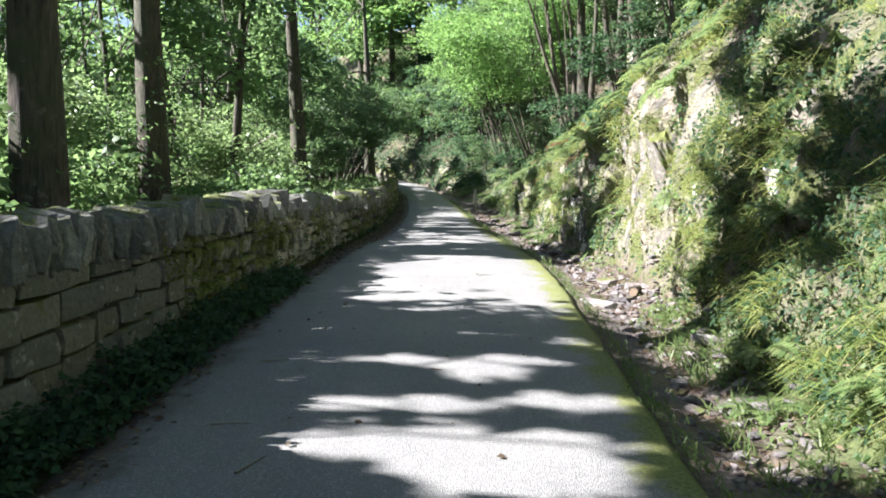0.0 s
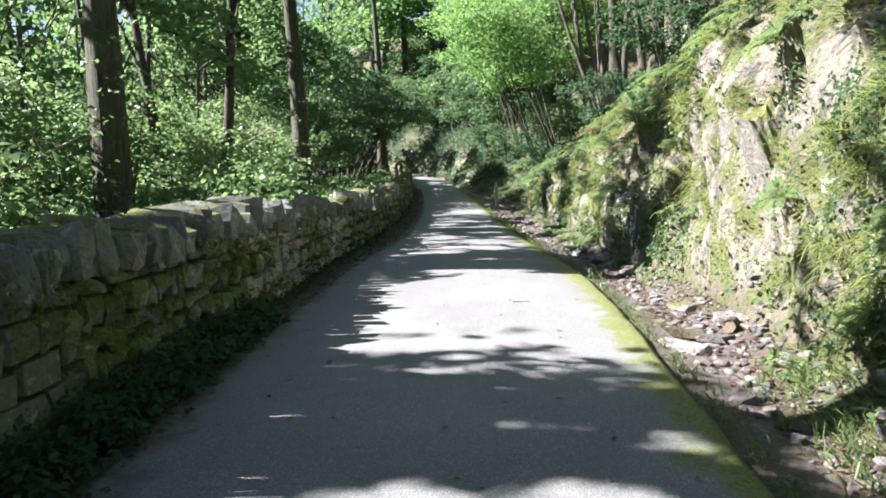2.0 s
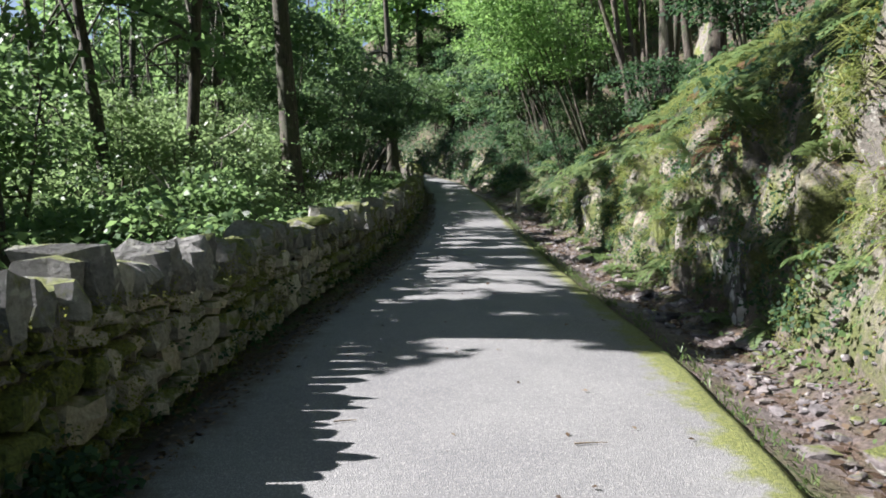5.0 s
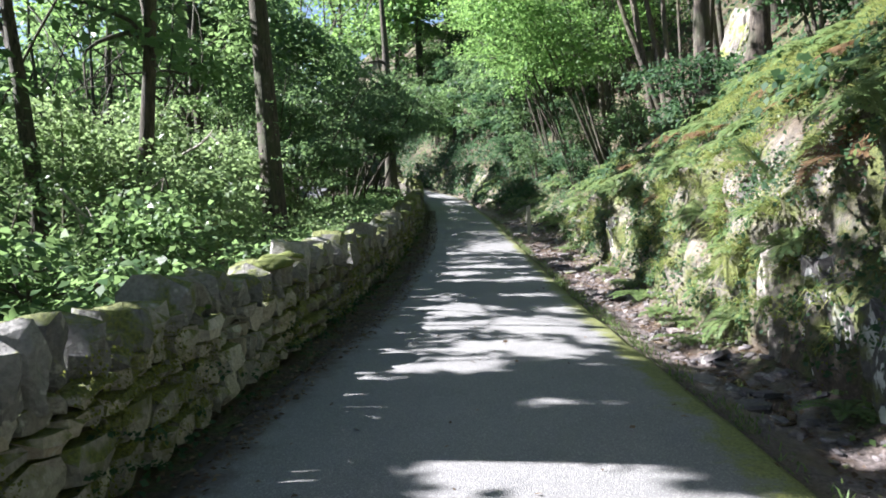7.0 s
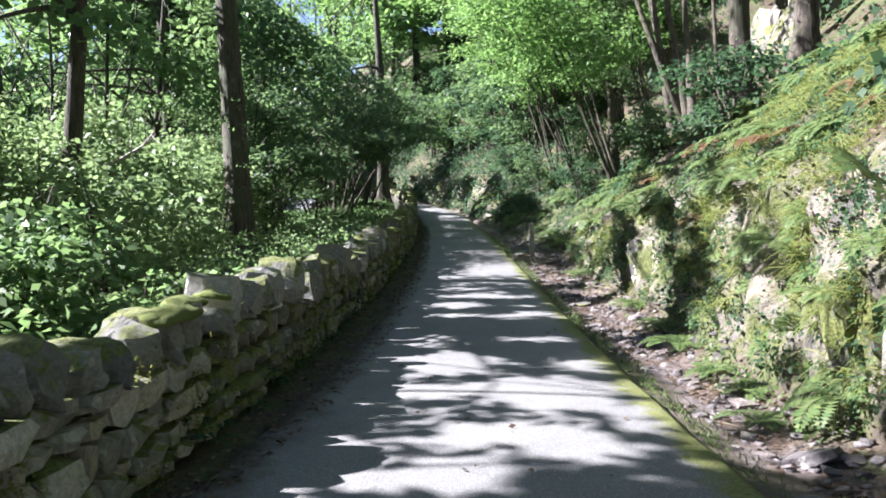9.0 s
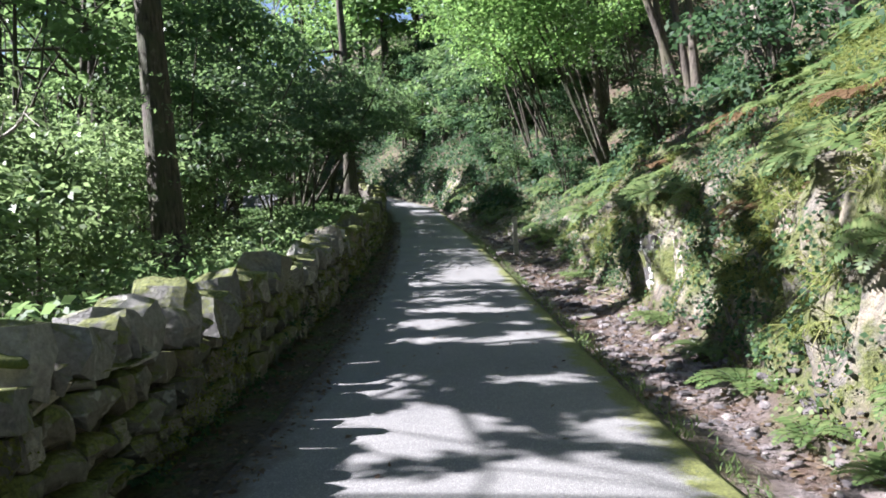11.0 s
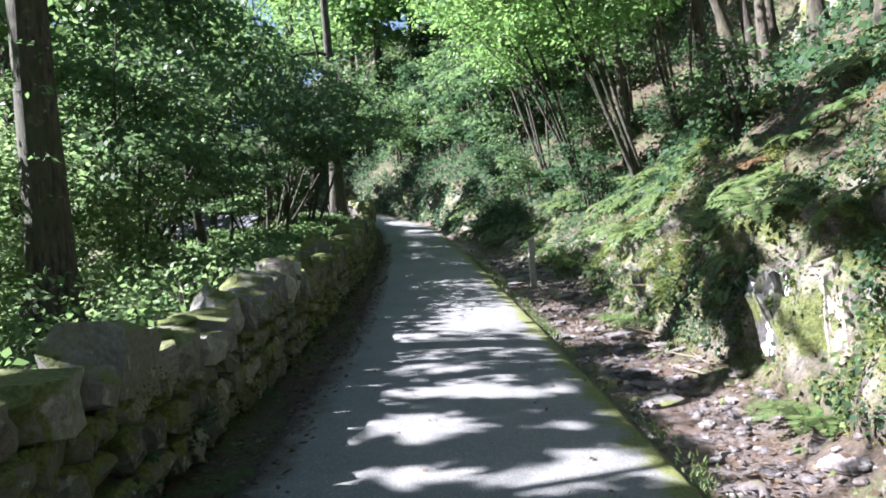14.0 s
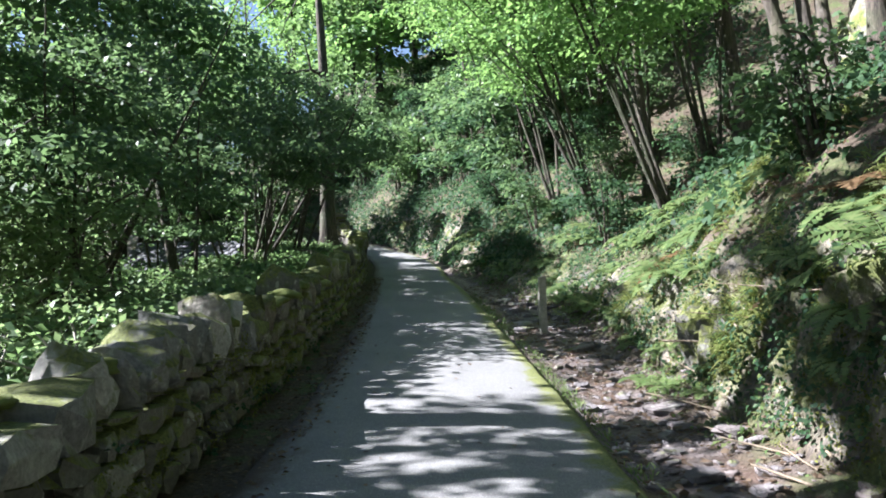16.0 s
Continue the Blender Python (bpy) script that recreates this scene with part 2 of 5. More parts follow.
JOINT = plain_material("wall_core", (0.025, 0.022, 0.016), (0.06, 0.05, 0.035))
MOSS = plain_material("moss", (0.03, 0.045, 0.01), (0.17, 0.20, 0.04), 24.0, 0.95)
WOOD = plain_material("weathered_wood", (0.20, 0.18, 0.15), (0.42, 0.40, 0.35), 14.0)
TWIG = plain_material("dead_twig", (0.10, 0.075, 0.05), (0.26, 0.21, 0.15), 25.0)
LOGEND = plain_material("cut_wood", (0.13, 0.09, 0.06), (0.26, 0.20, 0.14), 18.0)
ROOF = plain_material("roof_slate", (0.06, 0.063, 0.072), (0.12, 0.123, 0.135), 6.0, 0.75)
DARK_TIMBER = plain_material("dark_timber", (0.03, 0.028, 0.025), (0.07, 0.06, 0.055), 10.0)
WATER, nt, p = material("puddle_water")
p.inputs["Base Color"].default_value = (0.045, 0.032, 0.024, 1)
p.inputs["Roughness"].default_value = 0.04


# ---- the plan: curves along the lane (y ahead) ----
def curve(*pairs):
    ys, vs = np.array(pairs[0::2], float), np.array(pairs[1::2], float)

    def at(y):
        y = np.asarray(y, float)
        return sum(np.interp(y + o, ys, vs) for o in (-0.9, -0.45, 0.0, 0.45, 0.9)) / 5
    return at


level = curve(-40, -1.6, -12, -0.5, 0, -0.06, 4, 0.12, 7.6, 0.27, 11, 0.37, 15, 0.47, 20, 0.53, 24, 0.61, 28, 0.76, 32, 0.98, 52, 2.2, 70, 3.7, 120, 6.5)
right_edge = curve(-40, 0.6, 0, 1.18, 3.6, 1.25, 6.7, 1.4, 10.5, 1.6, 13, 1.62, 15.5, 1.46, 18, 1.33, 21, 1.2, 24.5, 1.07, 29, 0.88, 33, 0.62, 38.6, 0.2, 41, -0.1, 46, -0.45, 50, -0.9, 53, -1.6, 60, -4.0, 70, -9.0, 120, -40)
left_edge = curve(-40, -2.3, 0, -1.9, 5.4, -1.98, 10, -2.05, 12, -1.98, 15, -1.9, 18, -1.6, 20, -1.53, 24, -1.53, 29, -1.56, 34, -1.78, 40, -2.15, 47, -2.8, 53, -3.75, 60, -6.2, 70, -11.5, 120, -43)
wall_face = curve(-40, -2.8, 0, -2.35, 8, -2.25, 12, -2.15, 16, -2.08, 20, -1.98, 25, -1.95, 30, -2.0, 34, -2.08, 40, -2.4, 47, -3.05, 53, -4.05, 60, -6.6, 70, -12, 120, -44)
wall_height = curve(-40, 1.27, 0, 1.27, 4, 1.25, 6, 1.17, 10, 1.12, 13, 1.01, 18, 0.99, 23, 0.92, 30, 0.95, 40, 1.05, 120, 1.1)
bank_foot = curve(-40, 2.3, 0, 2.15, 4, 2.2, 7, 2.5, 10, 2.65, 14, 2.65, 20, 2.4, 24, 2.42, 27, 2.2, 32, 2.5, 36, 1.95, 40, 1.05, 45, 0.15, 52, -0.8, 60, -3.3, 70, -7.5, 120, -38)
face_height = curve(-40, 1.2, 0, 1.5, 5, 2.1, 9, 2.6, 12, 2.6, 16, 1.9, 20, 1.5, 24, 1.3, 28, 1.05, 32, 0.65, 36, 0.3, 41, 0.25, 46, 0.7, 52, 1.3, 70, 1.3, 120, 1.2)
face_run = curve(-40, 1.3, 3, 1.25, 6, 1.0, 8, 0.5, 10, 0.38, 22, 0.4, 30, 0.5, 120, 0.6)


def vnoise(x, y, seed=0):
    x, y = np.asarray(x, float), np.asarray(y, float)
    xi, yi = np.floor(x), np.floor(y)
    fx, fy = x - xi, y - yi
    fx, fy = fx * fx * (3 - 2 * fx), fy * fy * (3 - 2 * fy)

    def h(a, b):
        s = np.sin(a * 127.1 + b * 311.7 + seed * 74.7) * 43758.5453
        return s - np.floor(s)
    top = h(xi, yi) * (1 - fx) + h(xi + 1, yi) * fx
    low = h(xi, yi + 1) * (1 - fx) + h(xi + 1, yi + 1) * fx
    return top * (1 - fy) + low * fy


def fbm(x, y, seed=0, octaves=4):
    return sum(vnoise(x * 2 ** o, y * 2 ** o, seed + o) / 2 ** o for o in range(octaves)) / sum(0.5 ** o for o in range(octaves)) - 0.5


def smooth(e0, e1, v):
    s = np.clip((v - e0) / (e1 - e0), 0, 1)
    return s * s * (3 - 2 * s)


def terrain(x, y):
    x, y = np.asarray(x, float), np.asarray(y, float)
    g, re, bf, wf = level(y), right_edge(y), bank_foot(y), wall_face(y)
    fh, fr = face_height(y), face_run(y)
    z = g - 0.035 + 0 * x
    # gutter between the lane and the foot of the bank
    dip = smooth(re - 0.02, re + 0.14, x)
    z = z - dip * (0.10 + 0.05 * fbm(x * 1.7, y * 0.9, 3)) + dip * 0.07 * fbm(x * 5, y * 5, 4)
    # bank: toe, steep face, wooded slope above
    s = x - bf
    toe = smooth(-0.45, 0.1, s) * (0.16 + 0.25 * fbm(y * 0.8, x * 0.3, 5))
    face = np.clip(s / fr, 0, 1)
    face = face * 0.9 + 0.1 * smooth(0, 1, face)
    lump = smooth(-0.1, 0.5, s)
    upper = np.clip(s - fr, 0, None)
    hill = (0.70 - 0.13 * smooth(33, 37, y) * (1 - smooth(43, 48, y))) * np.minimum(upper, 24) + (0.8 - 0.55 * smooth(33, 37, y) * (1 - smooth(43, 48, y))) * (1 - np.exp(-upper / 1.2)) + 0.25 * np.clip(upper - 24, 0, 60)
    z = z + toe + face * fh + hill
    z = z + lump * (0.55 * fbm(x * 0.55, y * 0.55, 8) + 0.42 * fbm(x * 1.7, y * 1.7, 9) + 0.20 * fbm(x * 4.3, y * 4.3, 10))
    # wooded ground that falls away behind the wall
    d = wf - 0.45 - x
    drop = -0.5 * np.clip(d - 2.6, 0, 22) + 0.22 * np.clip(d - 45, 0, 70)
    z = z + smooth(0, 0.6, d) * (0.10 + 0.35 * fbm(x * 0.35, y * 0.35, 11)) + drop
    return z


def raw_mesh(name, verts, quads):
    """A mesh from arrays of vertices and of faces with three or four corners each."""
    me = bpy.data.meshes.new(name)
    verts, quads = np.asarray(verts, np.float32), np.asarray(quads, np.int32)
    k = quads.shape[1]
    me.vertices.add(len(verts))
    me.vertices.foreach_set("co", verts.ravel())
    me.loops.add(quads.size)
    me.loops.foreach_set("vertex_index", quads.ravel())
    me.polygons.add(len(quads))
    me.polygons.foreach_set("loop_start", np.arange(0, quads.size, k, dtype=np.int32))
    me.update(calc_edges=True)
    return me


def shade_smooth(me):
    me.polygons.foreach_set("use_smooth", np.ones(len(me.polygons), bool))
    return me


def obj(name, me, mat, parent=None, label="", at=None):
    if mat and not me.materials:
        me.materials.append(mat)
    ob = new(name, me)
    if at is not None:
        ob.matrix_basis = at
    if parent:
        ob.parent = parent
    if label:
        ob["label"] = label
    return ob


def grid_faces(rows, cols):
    a = (np.arange(rows - 1)[:, None] * cols + np.arange(cols - 1)[None, :]).ravel()
    return np.stack([a, a + 1, a + cols + 1, a + cols], 1)


# ---- ground sheet ----
ys = np.concatenate([np.linspace(-400, -30, 12), np.arange(-26, -4, 1.0), np.arange(-4, 46, 0.14), np.arange(46, 80, 0.5), np.linspace(82, 130, 25), np.linspace(150, 600, 10)])
left_cols = np.concatenate([-np.geomspace(600, 30, 14), np.arange(-28, -6, 1.0), np.arange(-6, 0, 0.4)])
right_cols = np.concatenate([np.arange(-0.6, 2.4, 0.06), np.arange(2.4, 7, 0.16), np.arange(7, 20, 0.6), np.geomspace(20, 600, 22)])
Y = ys[:, None]
lane_cols = np.linspace(0, 1, 9)[1:-1]
WL, RF = wall_face(Y) - 0.1, bank_foot(Y)
XL = WL + left_cols[None, :]
XR = RF + right_cols[None, :]
XM = WL + (XR[:, :1] - WL) * lane_cols[None, :]
GX = np.concatenate([XL, XM, XR], 1)
GYY = np.repeat(Y, GX.shape[1], 1)
GZ = terrain(GX, GYY)
S = GX - bank_foot(GYY)
FR = face_run(GYY)
steep = smooth(-0.05, 0.12, S) * (1 - smooth(FR, FR + 0.55, S)) * smooth(1.5, 8, GYY)
# blocks and fissures of the rock face
cell = np.floor(GYY * 2.3 + 1.5 * fbm(GYY * 1.2, GZ * 1.4, 21)) * 7.13 + np.floor(GZ * 1.7 + 2.2 * fbm(GYY * 0.7, GZ * 0.5, 22)) * 3.71
step = np.sin(cell * 12.9898) * 43758.5453
step = step - np.floor(step)
crack = np.abs(fbm(GYY * 3.2, GZ * 0.9, 23))
GX = GX + steep * ((step - 0.5) * 0.26 + 0.5 * fbm(GYY * 1.6, GZ * 1.6, 24) + 0.16 * (crack < 0.035))
me = raw_mesh("ground", np.stack([GX, GYY, GZ], -1).reshape(-1, 3), grid_faces(*GX.shape))
re = right_edge(GYY)
rockz = np.clip(steep * 1.5 - 0.25 + 1.2 * fbm(GYY * 0.9, GZ * 0.9, 31), 0, 1) * (steep > 0.02)
bedz = smooth(re - 0.05, re + 0.15, GX) * (1 - smooth(-0.5, 0.0, S + 0.5 * fbm(GX * 1.5, GYY * 1.5, 32)))
mossz = np.clip(smooth(-0.7, 0.1, S) * (1 - smooth(6, 9, GYY)) + 1.6 * fbm(GX * 0.5, GYY * 0.5, 33) * smooth(0.2, 1, S), 0, 1) * (1 - rockz) * (1 - bedz)
att = me.color_attributes.new("zone", "FLOAT_COLOR", "POINT")
att.data.foreach_set("color", np.stack([rockz, bedz, mossz, np.ones_like(rockz)], -1).astype(np.float32).ravel())
shade_smooth(me)
ground = tagged(obj("ground", me, GROUND), "brown woodland floor with leaf litter, moss and a rocky roadside bank", "ground", kind="structure")

# ---- lane ----
ry = np.concatenate([np.arange(-30, 46, 0.3), np.arange(46, 110, 0.6)])
across = np.array([0.0, 0.0, 0.03, 0.1, 0.2, 0.35, 0.5, 0.65, 0.8, 0.9, 0.95, 0.985, 1.0, 1.0])
rl, rr = left_edge(ry)[:, None], right_edge(ry)[:, None]
wob_r = 0.05 * fbm(ry * 1.3, 0 * ry, 41)[:, None] + 0.03 * fbm(ry * 5, 0 * ry, 42)[:, None]
wob_l = 0.10 * fbm(ry * 1.1, 0 * ry, 43)[:, None]
RX = (rl + wob_l) + (rr + wob_r - rl - wob_l) * across[None, :]
RY = np.repeat(ry[:, None], len(across), 1)
RZ = level(RY) + 0.03 * (1 - (2 * across - 1) ** 2)[None, :] + 0.012 * fbm(RX * 0.8, RY * 0.8, 44)
RZ[:, 0] -= 0.16
RZ[:, -1] -= 0.2
RZ[:, -2] -= 0.015
me = raw_mesh("lane", np.stack([RX, RY, RZ], -1).reshape(-1, 3), grid_faces(*RX.shape))
shade_smooth(me)
uvl = me.uv_layers.new(name="UVMap")
vi = np.empty(len(me.loops), np.int32)
me.loops.foreach_get("vertex_index", vi)
uvs = np.stack([np.repeat(across[None, :], len(ry), 0), RY / 3.0], -1).reshape(-1, 2)
uvl.data.foreach_set("uv", uvs[vi].astype(np.float32).ravel())
tagged(obj("road", me, ASPHALT), "narrow grey asphalt lane with a mossy edge", "road", kind="structure")

# ---- foliage builders ----
rng = np.random.default_rng(7)


def unit(v):
    return v / np.maximum(np.linalg.norm(v, axis=-1, keepdims=True), 1e-6)


def leaf_quads(pos, axis, nrm, length, width):
    """Leaves folded along the midrib, from their stalk ends, growing directions, faces and sizes."""
    axis = unit(axis)
    side = unit(np.cross(nrm, axis))
    up = np.cross(axis, side)
    L, W = length[:, None], width[:, None]
    a = pos
    b = pos + axis * L * 0.45 + side * W * 0.5 + up * W * 0.12
    c = pos + axis * L - up * L * 0.10
    d = pos + axis * L * 0.45 - side * W * 0.5 + up * W * 0.12
    v = np.stack([a, b, c, d], 1).reshape(-1, 3)
    return v, np.arange(len(v)).reshape(-1, 4)


def spray_leaves(r, centres, per, radius, size, flat=0.13):
    """Flat sprays of leaves round the given twig ends."""
    n = len(centres)
    rad = radius * (0.6 + 0.8 * r.random((n, 1)))
    th = r.random((n, per)) * 2 * np.pi
    q = np.sqrt(r.random((n, per))) * rad
    tilt = r.normal(0, 0.22, (n, 2))
    dx, dy = q * np.cos(th), q * np.sin(th)
    dz = dx * tilt[:, :1] + dy * tilt[:, 1:] - 0.25 * q * q / np.maximum(rad, 0.05) + r.normal(0, flat, (n, per)) * rad
    pos = centres[:, None, :] + np.stack([dx, dy, dz], -1)
    ax = np.stack([np.cos(th), np.sin(th), -0.25 + 0 * th], -1) + r.normal(0, 0.5, (n, per, 3))
    nr = np.array([0, 0, 1.0]) + r.normal(0, 0.62, (n, per, 3))
    s = size * (0.65 + 0.7 * r.random((n, per)))
    return pos.reshape(-1, 3), ax.reshape(-1, 3), nr.reshape(-1, 3), s.ravel()


def blob_points(r, blobs, count, clump=1):
    """Points in lumpy ellipsoids, denser towards their outside."""
    blobs = np.array(blobs, float)
    vol = blobs[:, 3] * blobs[:, 4] * blobs[:, 5]
    pick = r.choice(len(blobs), count, p=vol / vol.sum())
    d = unit(r.normal(0, 1, (count, 3)))
    rad = r.random(count) ** 0.5
    lump = 0.85 + 0.5 * fbm(d[:, 0] * 2 + pick * 3.3, d[:, 1] * 2 + d[:, 2] * 1.7, 51)
    pts = blobs[pick, :3] + d * blobs[pick, 3:] * (rad * lump)[:, None]
    if clump > 1:
        k = max(1, count // clump)
        pts = pts[np.arange(count) % k] + r.normal(0, 1, (count, 3)) * np.array([0.13, 0.13, 0.05]) * blobs[pick, 3:]
    return pts


def landing(pts):
    """Where the sun's ray through each point meets the level of the lane."""
    k = (pts[:, 2] - level(pts[:, 1])) / SUN.z
    return pts[:, 0] - SUN.x * k, pts[:, 1] - SUN.y * k


# openings cut in the canopy to place sun patches on the lane: station, half length, offset, half width
OPENINGS = [(3.55, 0.27, 0.4, 0.75), (4.05, 0.36, 0.0, 1.1), (4.75, 0.27, -0.35, 0.75), (4.85, 0.32, 0.85, 0.55), (5.85, 0.26, 0.1, 1.1), (6.5, 0.24, 1.05, 0.35),
            (7.85, 0.10, -0.1, 0.8), (8.65, 0.28, -0.35, 0.75), (11.0, 2.05, 2.0, 3.3), (13.2, 0.42, 0.2, 0.9), (14.5, 0.14, 0.6, 0.55), (15.75, 0.34, -0.45, 0.6),
            (16.6, 0.36, 0.15, 0.65), (17.85, 0.62, 0.45, 0.65), (17.85, 0.36, -0.6, 0.45), (19.1, 0.68, -0.45, 0.6), (19.0, 0.36, 0.95, 0.4), (20.3, 0.55, -0.6, 0.35),
            (20.4, 0.28, 0.55, 0.55), (22.5, 0.26, 0.65, 0.4), (23.3, 0.4, -0.4, 0.5), (24.3, 0.3, 0.05, 0.85), (25.3, 0.22, -0.2, 0.4), (28.4, 1.25, 0.2, 0.6), (53.0, 1.5, -2.4, 2.6)]


def thin_canopy(pts):
    """True where the canopy is closed. Leaves are cut along the sun's rays to light chosen spots: the openings over the
    lane, and many small gaps elsewhere.
    """
    u, v = landing(pts)
    wob = 0.8 * fbm(u * 1.1, v * 3.0, 61, 3)
    lane = np.zeros(len(pts), bool)
    for v0, dv, u0, du in OPENINGS:
        lane |= (np.abs((v - v0) / dv) ** 2.6 + np.abs((u - u0) / du) ** 2.6) + wob * (0.45 if dv > 1.9 else 2.4 if dv > 1 else 1.2) < 1.0
    fleck = fbm(u * 0.9 + 0.1 * v, v * 2.2, 62, 3) > np.where(v > 29, 0.19, np.where((v > 26) | (v < 8.4) & (v > 6.8) | (v > 13.6) & (v < 15.3), 0.23, 0.17))
    lane |= fleck & (u > -2.0) & (u < right_edge(v) + 0.6) & (v > 2.5) & (v < 50)
    beyond = (u > 8.2) & (v > 26) & (fbm(u * 0.4, v * 0.5, 64, 3) > np.where(v < 54, -0.22, -0.2))
    bank = (u > right_edge(v) + 0.15) & (v < 31) & (fbm(u * 0.9, v * 1.1, 65, 3) > np.where((v > 13.2) & (v < 17.3), 0.06, np.where(v < 9, -0.10, np.where(v < 13.2, -0.12, np.where(v < 24.5, -0.07, np.where(v < 27, 0.02, 0.10))))))
    bank |= (np.abs(v - 23.5) < 0.95) & (u > 1.6) & (u < 4.4)
    wood = (u < -2.2) & (fbm(u * 0.5, v * 0.6, 66, 3) > np.where(v > 36, -0.05, np.where(v > 21, -0.35, np.where(v < 8, 0.02, -0.08))))
    behind = (pts[:, 0] < -8.0) & (v > 27) & (v < 46) & (u < 7) & (fbm(u * 0.5, v * 0.5, 70, 3) > 0.02)
    high = (v > 31) & (u > 3.4) & (fbm(u * 0.35, v * 0.35, 67, 3) > -0.25)
    end = (v > 49) & (v < 62) & (u > -9) & (u < 5) & (fbm(u * 0.4, v * 0.4, 68, 3) > 0.05)
    cope = (u > -2.2) & (u < -0.95) & (v > 5) & (fbm(u * 0.5, v * 1.1, 69, 3) > np.where(v > 29, 0.06, -0.28))
    return ~(lane | beyond | bank | wood | behind | end | high | cope)


def leaves_mesh(r, pts, per, radius, size, canopy=False, aspect=0.62):
    pos, ax, nr, s = spray_leaves(r, pts, per, radius, size)
    if canopy:
        k = thin_canopy(pos) | (pos[:, 2] < level(pos[:, 1]) + 2.6)
        pos, ax, nr, s = pos[k], ax[k], nr[k], s[k]
    v, f = leaf_quads(pos, ax, nr, s, s * aspect)
    return raw_mesh("leaves", v, f)


def tube(points, radii, sides=9, rough=0.0, seed=0):
    pts = np.array(points, float)
    n = len(pts)
    tang = unit(np.gradient(pts, axis=0))
    ref = np.where(np.abs(tang[:, 2:]) > 0.9, [[1.0, 0, 0]], [[0, 0, 1.0]])
    s = unit(np.cross(tang, ref))
    b = np.cross(tang, s)
    th = np.arange(sides) / sides * 2 * np.pi
    rad = np.array(radii)[:, None] * (1 + rough * 2 * fbm(np.cos(th)[None, :] * 2 + np.arange(n)[:, None] * 0.35, np.sin(th)[None, :] * 2 + 0 * np.arange(n)[:, None], seed))
    v = pts[:, None, :] + rad[..., None] * (np.cos(th)[None, :, None] * s[:, None, :] + np.sin(th)[None, :, None] * b[:, None, :])
    a = (np.arange(n - 1)[:, None] * sides + np.arange(sides)[None, :]).ravel()
    nx = (np.arange(n - 1)[:, None] * sides + (np.arange(sides)[None, :] + 1) % sides).ravel()
    f = np.stack([a, nx, nx + sides, a + sides], 1)
    return v.reshape(-1, 3), f


def tube_mesh(name, points, radii, sides=9, rough=0.0, seed=0):
    v, f = tube(points, radii, sides, rough, seed)
    me = raw_mesh(name, v, f)
    return shade_smooth(me)


def stem_points(r, base, top, bend, n=10):
    base, top = np.array(base, float), np.array(top, float)
    s = np.linspace(0, 1, n)[:, None]
    side = r.normal(0, 1, 3) * [1, 1, 0]
    wig = np.cumsum(r.normal(0, bend * 0.25, (n, 3)) * [1, 1, 0.1], 0)
    return base + (top - base) * s + side * bend * np.sin(s * np.pi) + wig * s


TREES = 0


def tree(x, y, height, radius, blobs=None, sprays=160, per=26, spread=0.55, leaf=0.12, lean=(0, 0), mat=LEAF_OAK, bark=BARK,
         canopy=False, limbs=6, first=0.35, name="tree", label="", stems=1, category="tree", group="woodland trees", fan=0.10):
    """A tree with root flare, tapered trunk, limbs that reach into the crown and sprays of single leaves."""
    global TREES
    TREES += 1
    r = np.random.default_rng(100 + TREES)
    z0 = float(terrain(x, y)) - 0.12
    thing = new(name)
    thing.matrix_basis = pose(x, y, z0)
    tagged(thing, label or "tall broadleaf tree with dark ridged bark and green leaves", category, group)
    if blobs is None:
        blobs = [(lean[0] * 0.8, lean[1] * 0.8, height * 0.72, height * 0.28, height * 0.28, height * 0.27)]
    tips = []
    for k in range(stems):
        off = np.array([0.0, 0, 0]) if stems == 1 else np.append(r.normal(0, radius * 1.6, 2), 0)
        spreadv = np.array([0.0, 0, 0]) if stems == 1 else np.append(r.normal(0, height * fan, 2), 0)
        p = stem_points(r, off, np.array([lean[0], lean[1], height * 0.9]) + spreadv, radius * (0.8 if radius < 0.25 else 0.3), 14)
        s = np.linspace(0, 1, 14)
        rad = radius * (1 - 0.82 * s) * (1 + 0.75 * np.exp(-s * height / 0.45))
        obj("trunk", tube_mesh("trunk", p, rad, 12 if radius > 0.12 else 7, 0.22, TREES), bark, thing)
        tips.append(p)
    for k in range(limbs):
        p = tips[k % stems]
        i = int(len(p) * (first + (0.92 - first) * r.random()))
        i = min(max(i, 2), len(p) - 2)
        b = blobs[r.integers(len(blobs))]
        end = np.array(b[:3]) + unit(r.normal(0, 1, 3)) * np.array(b[3:]) * 0.75
        q = stem_points(r, p[i], end, 0.25, 7)
        q[1:-1, 2] += 0.2
        w = radius * (1 - 0.8 * i / len(p)) * 0.42
        if canopy:
            lu, lv = landing(q + np.array([x, y, z0]))
            if np.any((lv > 8.6) & (lv < 13.6) & (lu > -1.8) & (lu < 9)):
                continue
        obj("limb", tube_mesh("limb", q, np.linspace(w, 0.012, 7), 6, 0.1, k), bark, thing)
    pts = blob_points(r, blobs, sprays, 1 if canopy else 5) + np.array([x, y, z0])
    me = leaves_mesh(r, pts, per, spread, leaf, canopy)
    me.transform(Matrix.Translation((-x, -y, -z0)))
    obj("crown", me, mat, thing)
    return thing


